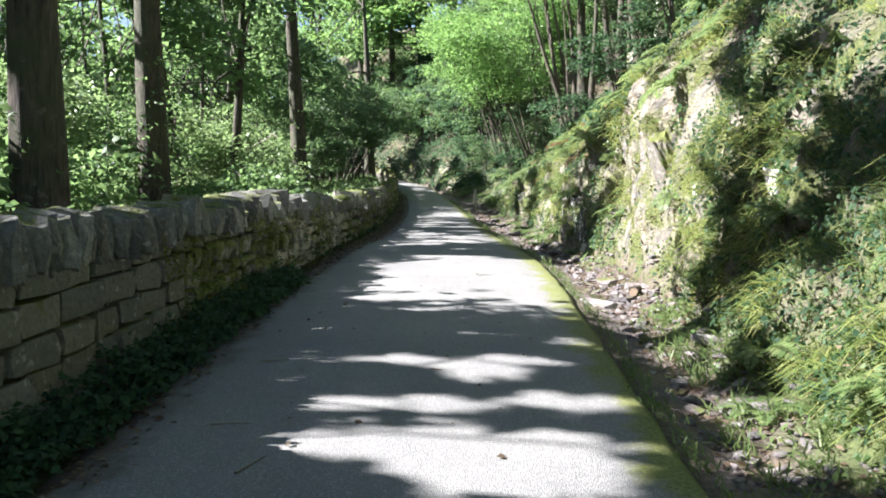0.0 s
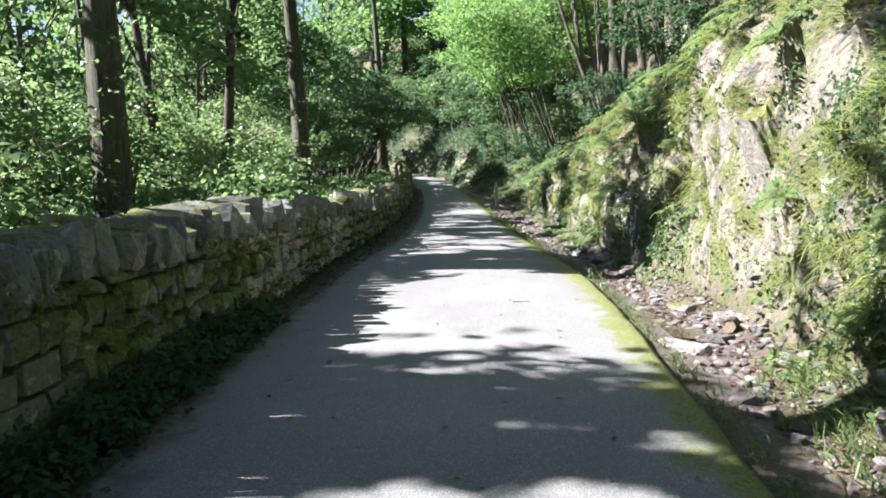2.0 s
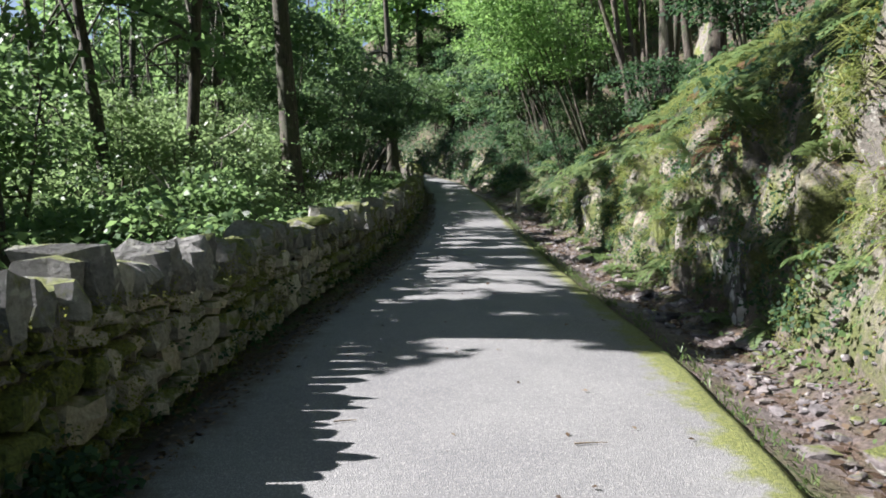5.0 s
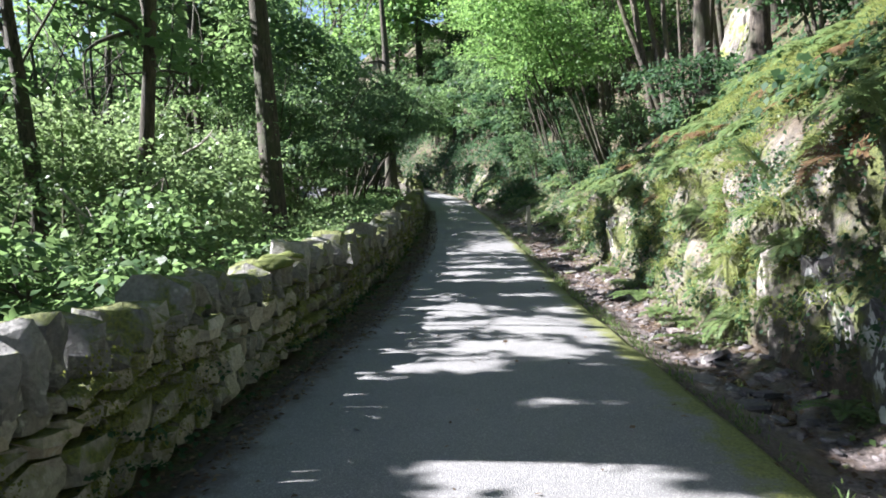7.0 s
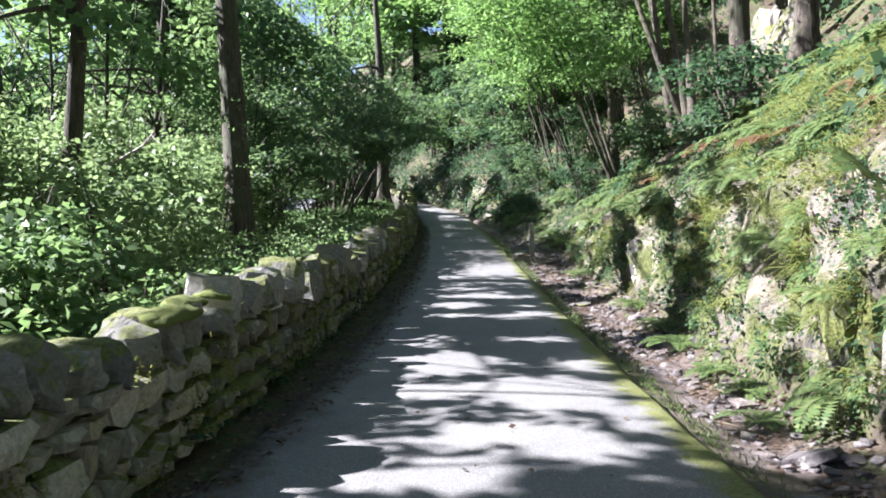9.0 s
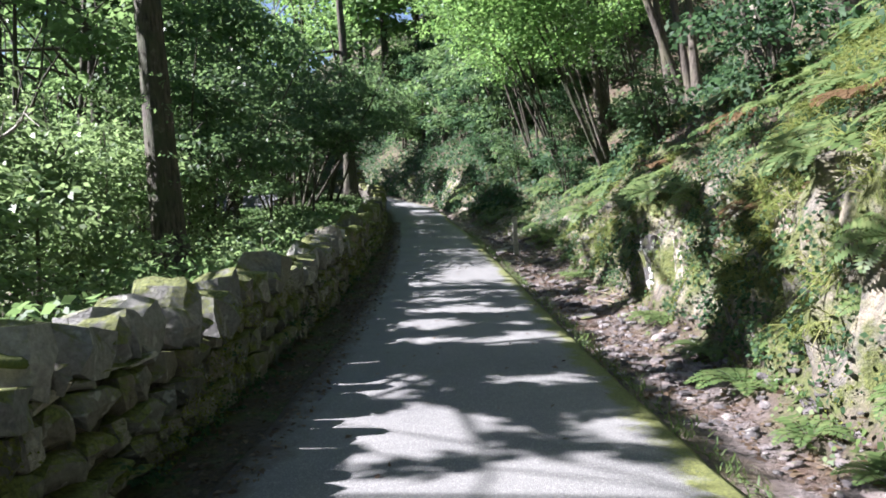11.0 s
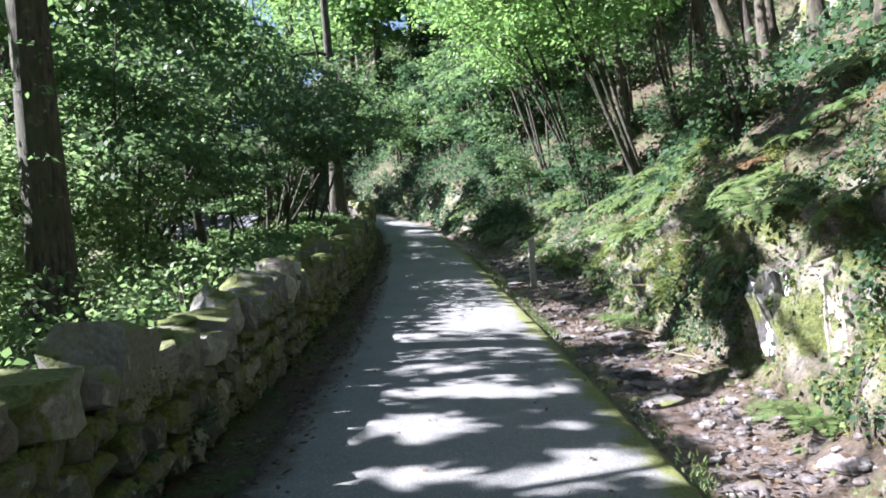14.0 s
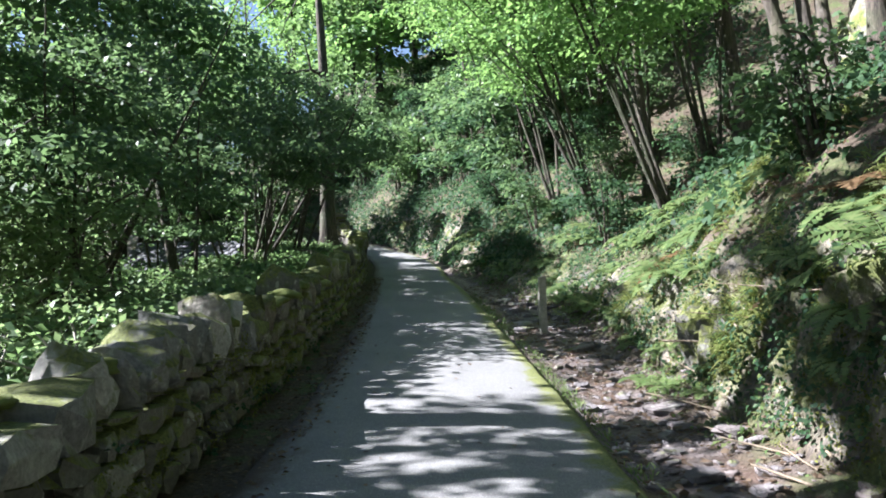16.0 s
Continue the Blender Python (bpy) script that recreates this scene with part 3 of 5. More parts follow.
# ---- wood below the lane ----
OAKS = [(-5.31, 14.0, 15, 0.29, (0.1, 0.2)), (-4.95, 26.7, 16, 0.30, (-0.9, 0.0)), (-4.05, 7.6, 15, 0.30, (-0.1, 0.1)), (-6.65, 20.1, 13, 0.16, (-2.7, 2.2)), (-9.1, 33.3, 15, 0.22, (-0.4, 0.3)), (-4.7, 48.8, 15, 0.33, (-0.4, 0.2))]
for x, y, h, r0, ln in OAKS:
    tree(x, y, h, r0, [(ln[0], ln[1], h * 0.62, 3.4, 3.4, h * 0.26), (ln[0] - 1.5, 1.5, h * 0.78, 3.2, 3.0, 2.8), (-2.2, -1.5, h * 0.5, 2.6, 2.4, 2.4)],
         sprays=330, per=24, spread=0.65, leaf=0.23, lean=ln, canopy=True, limbs=8, name="oak_tree",
         label="tall oak with a straight dark ridged trunk behind the wall")
rt = np.random.default_rng(11)
for i in range(26):
    y = -9 + i * 2.55 + rt.normal(0, 0.5)
    x = float(wall_face(y)) - (4.2, 8.5, 12.5, 6.5)[i % 4] + rt.normal(0, 0.7)
    h = 12 + 4 * rt.random()
    if 9.2 < y < 13.4:
        continue
    if any(abs(x - o[0]) < 1.6 and abs(y - o[1]) < 1.6 for o in OAKS):
        x -= 2.2
    tree(x, y, h, 0.10 + 0.09 * rt.random(), [(0, 0, h * 0.6, 3.2, 3.2, h * 0.24), (1.0, 1.0, h * 0.8, 2.8, 2.8, 2.8), (-1.5, -1.0, h * 0.42, 2.6, 2.6, 2.0)],
         sprays=330, per=24, spread=0.65, leaf=0.23, mat=LEAF_FRESH, lean=(rt.normal(0, 0.7), rt.normal(0, 0.5)), canopy=True, limbs=7,
         label="slender dark-trunked tree on the slope below the lane")
for i in range(16):
    y = -12 + i * 4.2 + rt.normal(0, 0.6)
    x = float(wall_face(y)) - 11 - 6 * rt.random()
    if 9.2 < y < 13.4:
        continue
    h = 17 + 4 * rt.random()
    tree(x, y, h, 0.2 + 0.06 * rt.random(), [(0.5, 0, h * 0.62, 4.4, 4.2, h * 0.22), (0, 1.0, h * 0.82, 3.8, 3.8, 3.0), (-1, -1.0, h * 0.4, 3.2, 3.2, 2.6)],
         sprays=290, per=22, spread=0.85, leaf=0.34, mat=LEAF_FRESH, lean=(rt.normal(0, 0.8), rt.normal(0, 0.5)), canopy=True, limbs=7, label="tall leafy tree lower down the wooded slope")
for x, y, h in [(-8.5, 6.9, 13), (-12.5, 5.4, 16), (-7.4, 3.2, 13), (-10.5, 15.4, 15), (-13.0, 7.6, 17)]:
    tree(x, y, h, 0.15, [(0, 0, h * 0.6, 3.0, 2.4, h * 0.24), (0.5, -0.4, h * 0.8, 2.8, 2.4, 2.8)], sprays=380, per=24, spread=0.65, leaf=0.24, mat=LEAF_FRESH, canopy=True, limbs=7,
         label="slender dark-trunked tree on the slope below the lane")
# leafy saplings that fill the view over the wall
for i in range(62):
    y = 3 + i * 0.74 + rt.normal(0, 0.4)
    x = float(wall_face(y)) - 1.5 - (0.3, 2.0, 3.8, 5.6)[i % 4] - rt.random() * 1.4
    gz = float(terrain(x, y))
    if any(abs(x - o[0]) < 0.9 and o[1] - 4 < y < o[1] + 0.6 for o in OAKS[:2]):
        x -= 1.6
        gz = float(terrain(x, y))
    top = float(level(y)) + min(1.6 + 3.2 * rt.random(), (float(wall_face(y)) - x) * 0.75 + 0.2)
    if y > 27.5 and x > -0.45 * (y - 18.5):
        top = float(level(y)) + 0.35 + 0.5 * rt.random()
    h = max(1.0, top - gz)
    # saplings from y 22 to 34 all take the paler leaf in place of sunlight
    tree(x, y, h, 0.035 + 0.02 * rt.random(), [(0, 0, h * 0.75, 1.3, 1.3, h * 0.28), (rt.normal(0, 0.5), rt.normal(0, 0.5), h * 0.4, 1.2, 1.2, h * 0.25)],
         sprays=110, per=34, spread=0.5, leaf=0.105, lean=(rt.normal(0, 0.4), rt.normal(0, 0.4)), mat=LEAF_FRESH if i % 3 and not 22 < y < 34 else LEAF_LIT, bark=BARK_GREY, limbs=5, name="sapling",
         label="leafy green sapling behind the stone wall", category="sapling", group="saplings below the lane", first=0.2)
# arching hazels over the far stretch of wall, and leafy young ones before them
for x, y, h, ln in [(-5.2, 44.6, 6.8, (1.6, -1.2)), (-6.2, 44.9, 7.2, (-0.6, -1.0)), (-7.3, 45.3, 7.5, (-1.6, -0.6)), (-5.6, 40.5, 6.0, (1.0, -1.0)), (-7.6, 37.5, 7.5, (0.6, -1.2)), (-10.2, 46.0, 8.0, (0.4, 0)), (-6.9, 32.8, 6.4, (1.2, -1.4)), (-8.5, 57.5, 8.5, (0.5, 0))]:
    tree(x, y, h, 0.055, [(ln[0], ln[1], h * 0.74, 2.3, 2.3, h * 0.22), (ln[0] * 1.4, ln[1] - 1.2, h * 0.58, 1.9, 2.0, h * 0.17)], sprays=250, per=24, spread=0.5, leaf=0.12,
         lean=ln, mat=LEAF_OAK, bark=BARK, limbs=10, stems=4, name="hazel", label="many-stemmed dark hazel arching over the stone wall", group="hazels over the wall", first=0.25, fan=0.17)
# far wood across the valley
far_tree = tree(-24, 20, 20, 0.28, [(0, 0, 11, 5, 5, 6), (1, 1, 16, 4, 4, 4), (-1, -1, 6, 4.5, 4.5, 4)], sprays=230, per=14, spread=1.1, leaf=0.5, label="tall leafy tree in the wood across the valley", limbs=6, mat=LEAF_FRESH)
tall_tree = tree(4, 84, 28, 0.34, [(0, 0, 17, 6, 6, 7), (1, 1, 24, 5, 5, 4.5), (-1, -1, 10, 5.5, 5.5, 5)], sprays=260, per=14, spread=1.3, leaf=0.55, label="very tall leafy tree beyond the bend", limbs=6, mat=LEAF_LIME)
for i in range(13):
    x, y = -31 - 3 * (i % 2), 2 + 6.5 * i
    copy_thing(tall_tree, pose(x, y, float(terrain(x, y)) - 0.5, 0, 0, rt.random() * 360))
for x, y in [(-17, 4), (-18, 13), (-19, 24), (-18, 33), (-16, -6)]:
    copy_thing(far_tree, pose(x, y, float(terrain(x, y)) - 2.5, 0, 0, rt.random() * 360))
for x, y in [(-5, 76), (-9, 84), (-15, 94), (-3, 92), (10, 78), (16, 70), (-9, 100), (1, 104), (9, 98), (-18, 106), (-28, 112)]:
    copy_thing(tall_tree, pose(x, y, float(terrain(x, y)) - 0.3, 0, 0, rt.random() * 360))
for i in range(14):
    y = -10 + i * 6.6 + rt.normal(0, 1)
    for k in range(2):
        x = -22 - 8 * k - rt.random() * 4 - max(0, (y - 55) * 0.3)
        copy_thing(far_tree, pose(x, y, float(terrain(x, y)) - 0.3, 0, 0, rt.random() * 360))

# ---- wood on the bank ----
tree(4.62, 25.1, 11, 0.19, [(0.3, 0, 8.2, 2.2, 2.4, 1.8)], sprays=150, lean=(-0.3, 0.4), limbs=6, first=0.5, label="dark shaggy-barked tree on the bank above the rock")
tree(5.9, 25.5, 11.5, 0.21, [(0.3, 0, 8.8, 2.4, 2.4, 1.8)], sprays=150, lean=(0.3, 0.2), limbs=6, first=0.55, label="thick dark trunk high on the bank")
tree(5.15, 26.9, 11, 0.12, [(0.3, 0, 8.6, 2.0, 2.2, 1.6)], sprays=110, lean=(0.2, 0.3), limbs=5, first=0.55, label="slim dark trunk between two thicker ones on the bank")
tree(4.1, 24.6, 6.0, 0.05, [(0.2, 0, 5.0, 1.2, 1.2, 0.9)], sprays=60, lean=(-0.35, 0.1), bark=BARK_GREY, limbs=4, first=0.5, label="slender grey sapling on the fern bank")
tree(9.9, 36.4, 11, 0.16, [(0, 0, 8.5, 2.6, 2.6, 2.2)], sprays=170, bark=BARK_PALE, limbs=6, first=0.5, name="birch_tree", label="pale-barked birch high on the bank")
tree(5.15, 30.6, 8.5, 0.11, [(-1.6, 0, 6.8, 2.6, 2.6, 1.6), (-0.3, 1, 7.8, 2.2, 2.2, 1.4)], sprays=240, lean=(-1.3, 0.5), stems=5, bark=BARK_GREY, limbs=8, first=0.5, name="ash_tree", label="many-stemmed grey tree leaning out from the bank", mat=LEAF_FRESH, fan=0.12)
for x, y, h, ln in [(4.2, 34.5, 7.0, (-2.6, -1.2)), (3.6, 38.5, 7.5, (-2.6, -0.8)), (3.2, 43.0, 8.0, (-1.8, -0.5)), (2.4, 48.0, 8.5, (-1.6, 0)), (5.2, 46.0, 10.0, (-1.5, 0.3)), (4.6, 52.0, 10.0, (-1.8, 0)), (6.2, 38.2, 7.5, (-1.2, -0.6)), (6.0, 42.0, 8.5, (-1.4, -0.4))]:
    tree(x, y, h, 0.055, [(ln[0], ln[1], h * 0.80, 2.5, 2.4, 1.7), (ln[0] * 0.6, ln[1], h * 0.58, 2.1, 1.9, 1.4)], sprays=330, per=26, spread=0.48, leaf=0.125, lean=ln, mat=LEAF_LIME,
         bark=BARK, limbs=10, stems=4, first=0.3, name="hazel", label="bright green hazel leaning over the lane from the bank", group="hazels on the bank", fan=0.13)
# tall crowns added higher up the bank to block skylight from the east
for i in range(15):
    y = -12 + i * 5.0 + rt.normal(0, 0.6)
    x = float(bank_foot(y)) + 8.5 + 3.5 * (i % 2) + rt.random()
    h = 13 + 3 * rt.random()
    if 27 < y < 38:
        x += 3.5
    tree(x, y, h, 0.18, [(-1.5, 0, h * 0.72, 3.4, 3.4, 2.4), (0.8, 0.6, h * 0.86, 3.2, 3.2, 2.2), (1.5, -0.5, h * 0.58, 2.8, 2.8, 2.0)], sprays=330, per=20, spread=0.75, leaf=0.24,
         lean=(-0.5, 0.2), limbs=7, first=0.5, label="tall broad-crowned tree added high on the bank to block skylight")
for i in range(30):
    y = 8 + i * 2.0 + rt.normal(0, 0.6)
    x = float(bank_foot(y)) + 3.6 + (0.0, 2.8, 6.0, 9.5, 14.0)[i % 5] + rt.normal(0, 0.6)
    h = 7 + 5 * rt.random()
    if (24 < y < 37 and 5.2 < x < 10.5) or (x < 6.5 and 20 < y < 34):
        continue
    tree(x, y, h, 0.07 + 0.08 * rt.random(), [(-0.4, 0, h * 0.7, 2.6, 2.6, h * 0.22), (0.3, 0.4, h * 0.45, 1.7, 1.7, h * 0.16)], sprays=170, per=24, spread=0.55, leaf=0.15,
         lean=(rt.normal(-0.6, 0.6), rt.normal(0, 0.6)), bark=BARK if i % 3 else BARK_GREY, limbs=7, first=0.35, mat=LEAF_OAK if i % 4 else LEAF_FRESH, label="slim tree on the wooded bank")
for i in range(13):
    y = -9 + i * 5.2 + rt.normal(0, 0.5)
    x = float(bank_foot(y)) + 4.6 + 1.5 * rt.random()
    h = 13 + 2 * rt.random()
    # crowns at y < 8, mostly out of view, are thickened to darken the lane
    tree(x, y, h, 0.17, [(-5.0, 0, h * 0.72, 3.6, 3.4, 2.0), (-2.0, 0.5, h * 0.85, 3.8, 3.4, 2.2), (-7.5, 0.5, h * 0.78, 2.8, 3.0, 1.6)], sprays=360 if y < 8 else 190, per=22, spread=0.75, leaf=0.22,
         lean=(-1.6, 0.2), canopy=True, limbs=8, first=0.5, label="tall tree on the bank spreading over the lane")
bend = [tree(3.5, 56.0, 4.5, 0.06, [(0, 0, 3.2, 1.9, 1.9, 1.3), (0.3, 0.3, 1.4, 1.8, 1.8, 1.2)], sprays=110, per=16, spread=0.55, leaf=0.24, stems=4, limbs=8, mat=mt, bark=BARK_GREY, first=0.2,
             name="bush", label="dense leafy thicket on the slope round the bend", category="bush", group="thicket round the bend") for mt in (LEAF_OAK, LEAF_FRESH, LEAF_DARK)]
for i in range(66):
    y = 47 + i * 0.55 + rt.normal(0, 0.5)
    s_ = (1.6, 4.2, 7.0, 10.0, 13.5)[i % 5] + rt.random() * 1.5
    x = float(bank_foot(y)) + s_
    copy_thing(bend[i % 3], pose(x, y, float(terrain(x, y)) - 0.15, 0, 0, rt.random() * 360))
for i in range(11):
    y = 57 + i * 2.4
    x = float(wall_face(y)) - 2.5 - 2 * rt.random()
    copy_thing(bend[i % 3], pose(x, y, float(terrain(x, y)) - 0.15, 0, 0, rt.random() * 360))
for i in range(13):
    y = 10 + i * 7.0
    for k in range(2):
        x = float(bank_foot(y)) + 18 + 9 * k + rt.random() * 4
        copy_thing(far_tree, pose(x, y, float(terrain(x, y)) - 0.3, 0, 0, rt.random() * 360))
for i in range(11):
    y = 62 + 3.4 * i
    x = float(wall_face(y)) - 7 - 9 * rt.random()
    copy_thing(far_tree, pose(x, y, float(terrain(x, y)) - 0.3, 0, 0, rt.random() * 360))
for i in range(12):
    x = -34 + i * 4.5
    y = 72 + rt.random() * 14
    if abs(x - (float(left_edge(y)) + float(right_edge(y))) / 2) > 5:
        copy_thing(far_tree, pose(x, y, float(terrain(x, y)) - 0.3, 0, 0, rt.random() * 360))

# ---- stone shapes ----
def stone_mesh(r, kind="block"):
    """An angular stone about one metre on each side, to be scaled."""
    bm = bmesh.new()
    bmesh.ops.create_cube(bm, size=1.0)
    bmesh.ops.subdivide_edges(bm, edges=bm.edges[:], cuts=1, use_grid_fill=True)
    pull = {"block": 0.22, "round": 0.42, "slab": 0.13, "squared": 0.07}[kind]
    for v in bm.verts:
        c = v.co.copy()
        corner = sum(abs(k) > 0.4 for k in c)
        v.co = c * (1 - pull * (0.0, 0.0, 0.55, 1.0)[corner] * 0.8)
        v.co += Vector(r.normal(0, {"block": 0.062, "round": 0.075, "slab": 0.055, "squared": 0.028}[kind], 3))
    if kind == "slab":
        for v in bm.verts:
            if v.co.z > 0.3:
                v.co.z += 0.08 * math.cos(v.co.x * 2.5 + 0.4) - 0.08 + float(r.normal(0, 0.04))
    if kind == "round":
        bmesh.ops.subdivide_edges(bm, edges=bm.edges[:], cuts=1, use_grid_fill=True, smooth=0.25)
        o = Vector(r.normal(0, 9, 3))
        for v in bm.verts:
            v.co += v.co.normalized() * 0.05 * noise.fractal(v.co * 3.0 + o, 0.8, 2.0, 3)
    me = bpy.data.meshes.new("stone")
    bm.to_mesh(me)
    bm.free()
    return me


rs = np.random.default_rng(21)
BLOCKS = [stone_mesh(rs, "block") for _ in range(9)]
ROUNDS = [stone_mesh(rs, "round") for _ in range(7)]
SLABS = [stone_mesh(rs, "slab") for _ in range(9)]
SQUARED = [stone_mesh(rs, "squared") for _ in range(8)]


def rock_mesh(seed, taper=0.0):
    """A fissured slab of living rock about one metre on each side."""
    bm = bmesh.new()
    bmesh.ops.create_cube(bm, size=1.0)
    bmesh.ops.subdivide_edges(bm, edges=bm.edges[:], cuts=8, use_grid_fill=True)
    o = Vector((seed * 3.7, seed * 1.9, seed * 5.3))
    for v in bm.verts:
        c = v.co.copy()
        c *= 1 - 0.22 * (c.length - 0.5)
        n = noise.fractal(Vector((c.x * 2.5, c.y * 6.0, c.z * 1.6)) + o, 0.9, 2.1, 5)
        ledge = noise.cell(Vector((c.y * 4.2, c.z * 2.4 + 0.7 * c.y, c.x * 1.2)) + o)
        v.co = c + c.normalized() * (0.13 * n + 0.10 * (ledge - 0.5))
        v.co.y *= 1 - taper * (v.co.z + 0.5)
    me = bpy.data.meshes.new("rock")
    bm.to_mesh(me)
    bm.free()
    return me


ROCKS = [rock_mesh(i + 1) for i in range(6)]


def with_material(meshes, mat):
    out = []
    for me in meshes:
        m = me.copy()
        m.materials.append(mat)
        out.append(m)
    return out


def joined(name, items, mat):
    """One mesh out of many (mesh, matrix) pairs."""
    vs, fs, n = [], [], 0
    for me, m in items:
        co = np.empty(len(me.vertices) * 3, np.float32)
        me.vertices.foreach_get("co", co)
        mm = np.array(m)
        vs.append(co.reshape(-1, 3) @ mm[:3, :3].T + mm[:3, 3])
        fs.append(np.array([p.vertices[:] for p in me.polygons]) + n)
        n += len(me.vertices)
    me = raw_mesh(name, np.concatenate(vs), np.concatenate(fs))
    me.materials.append(mat)
    return me


# ---- dry stone wall along the lane ----
def cope_height(y):
    return 0.28 if y < 6.6 else 0.26 + 0.05 * math.sin(y * 1.7)


def wall_stones(y0, y1, r):
    """(kind, matrix) of every face stone and coping stone between two stations."""
    out = []
    z = 0.02
    while z < 1.0:
        h = 0.085 + 0.12 * r.random()
        if y0 > 6:
            h = 0.11 + 0.14 * r.random()
        if y0 < 5:
            h = 0.14 + 0.08 * r.random()
        y = y0 + r.random() * 0.1
        while y < y1:
            neat = y < 6.6
            w = (0.26 + 0.36 * r.random()) if neat else (0.11 + 0.30 * r.random() ** 1.7) if y < 11 else (0.14 + 0.36 * r.random() ** 1.5)
            top = float(wall_height(y)) - cope_height(y)
            ym = y + w / 2
            if z + 0.05 < top:
                hh = min(h, top - z)
                face = float(wall_face(ym)) - 0.05 * z / 0.8
                turn = math.degrees(math.atan2(-(float(wall_face(ym + 0.3)) - float(wall_face(ym - 0.3))), 0.6))
                jit = 0.012 if neat else 0.022
                m = pose(face - 0.12 + r.normal(0, jit), ym, float(level(ym)) + z + hh / 2 + (0 if neat else r.normal(0, 0.012)), r.normal(0, 1.5 if neat else 5), r.normal(0, 2 if neat else 5), turn + r.normal(0, 1.5 if neat else 6))
                k = 0.99 if neat else 1.06
                m = m @ Matrix.Diagonal((0.27, (w - 0.02) * k, (hh - 0.02) * k, 1))
                out.append(("neat" if neat else "rubble" if ym < 10.6 + r.normal(0, 0.5) else "grey" if ym < 17.5 + r.normal(0, 1.2) else "dark", m))
            y += w
        z += h
    y = y0
    while y < y1:
        g = float(level(y))
        top = float(wall_height(y))
        face = float(wall_face(y))
        turn = math.degrees(math.atan2(-(float(wall_face(y + 0.3)) - float(wall_face(y - 0.3))), 0.6))
        if y < 6.8:
            w, h, tip = 0.035 + 0.05 * r.random(), cope_height(y) + r.normal(0, 0.025), r.normal(2, 3)
        elif y < 12:
            w, h, tip = 0.08 + 0.14 * r.random(), cope_height(y) + r.normal(0, 0.06), r.normal(5, 9)
        elif y < 16.5:
            w, h, tip = 0.10 + 0.24 * r.random(), cope_height(y) - 0.01 + r.normal(0, 0.085), r.normal(8, 15)
        else:
            w, h, tip = 0.10 + 0.24 * r.random(), cope_height(y) + 0.02 + r.normal(0, 0.10), r.normal(6, 19)
            if r.random() < 0.22:
                w, h, tip = 0.38 + 0.3 * r.random(), 0.15 + 0.22 * r.random(), r.normal(0, 9)
        base = top - cope_height(y)
        m = pose(face - 0.25 + r.normal(0, 0.015), y + w / 2, g + base + h / 2 - 0.02, tip, r.normal(0, 3), turn + r.normal(0, 4))
        out.append(("cope" if y < 10.3 or (w > 0.4) else "rough", m @ Matrix.Diagonal((0.47 + r.normal(0, 0.05), w * 0.9, h + 0.05, 1))))
        y += w
    return out


KINDS = {"neat": with_material(SQUARED, STONE_CLEAN), "rough": with_material(ROUNDS + BLOCKS[4:], STONE_COPE), "rubble": with_material(BLOCKS[:5] + ROUNDS[:4], STONE), "cope": with_material(SLABS, STONE_COPE), "grey": with_material(BLOCKS + ROUNDS[:3], STONE_GREY), "dark": with_material(BLOCKS + ROUNDS[:4], STONE_SHADED)}
SECTIONS = [(-5.0, 1.5, False, "squared slate wall with upright slate coping"), (1.5, 6.6, True, "squared slate wall with thin upright slate coping"),
            (6.6, 9.0, True, "mossy rubble wall with pale upright coping stones"), (9.0, 11.6, True, "mossy rubble wall with jagged coping stones"),
            (11.6, 15.2, True, "dry stone wall with chunky upright coping"), (15.2, 19.0, True, "dark dry stone wall with lichened coping"),
            (19.0, 23.0, True, "mossy dry stone wall with mixed coping"), (23.0, 27.0, True, "mossy dry stone wall with flat slabs on top"),
            (27.0, 34.0, False, "moss-topped dry stone wall"), (34.0, 48.0, False, "moss-topped dry stone wall curving with the lane"), (48.0, 66.0, False, "dry stone wall round the bend")]
WALL_PIECES = []
for y0, y1, split, label in SECTIONS:
    r = np.random.default_rng(int(500 + y0 * 10))
    wy = np.arange(y0, y1 + 0.25, 0.25)
    wy[-1] = y1
    f, g = wall_face(wy), level(wy)
    t = g + wall_height(wy) - 0.29
    cols = [np.stack([f - 0.10, wy, g - 0.25], -1), np.stack([f - 0.14, wy, t], -1), np.stack([f - 0.42, wy, t], -1), np.stack([f - 0.46, wy, g - 0.6], -1)]
    V = np.stack(cols, 1)
    me = raw_mesh("wall_core", V.reshape(-1, 3), np.concatenate([grid_faces(len(wy), 4), [[0, 1, 2, 3], [len(wy) * 4 - 1, len(wy) * 4 - 2, len(wy) * 4 - 3, len(wy) * 4 - 4]]]))
    core = tagged(obj("wall", me, JOINT), label, "stone wall", "lane wall", kind="structure")
    items = wall_stones(y0, y1, r)
    if not split:
        rest = [(KINDS[k][i % len(KINDS[k])], m) for i, (k, m) in enumerate(items)]
        tagged(obj("stones", joined("stones", rest, STONE_ISLAND), None, core), kind="stuff")
        continue
    faces = [q for q in items if q[0] in ("neat", "rubble", "grey", "dark")]
    copes = [q for q in items if q[0] in ("cope", "rough")]
    WALL_PIECES.append((core, faces[:300], copes))
    if faces[300:]:
        rest = [(KINDS[k][i % len(KINDS[k])], m) for i, (k, m) in enumerate(faces[300:])]
        tagged(obj("stones", joined("stones", rest, STONE_ISLAND), None, core), kind="stuff")


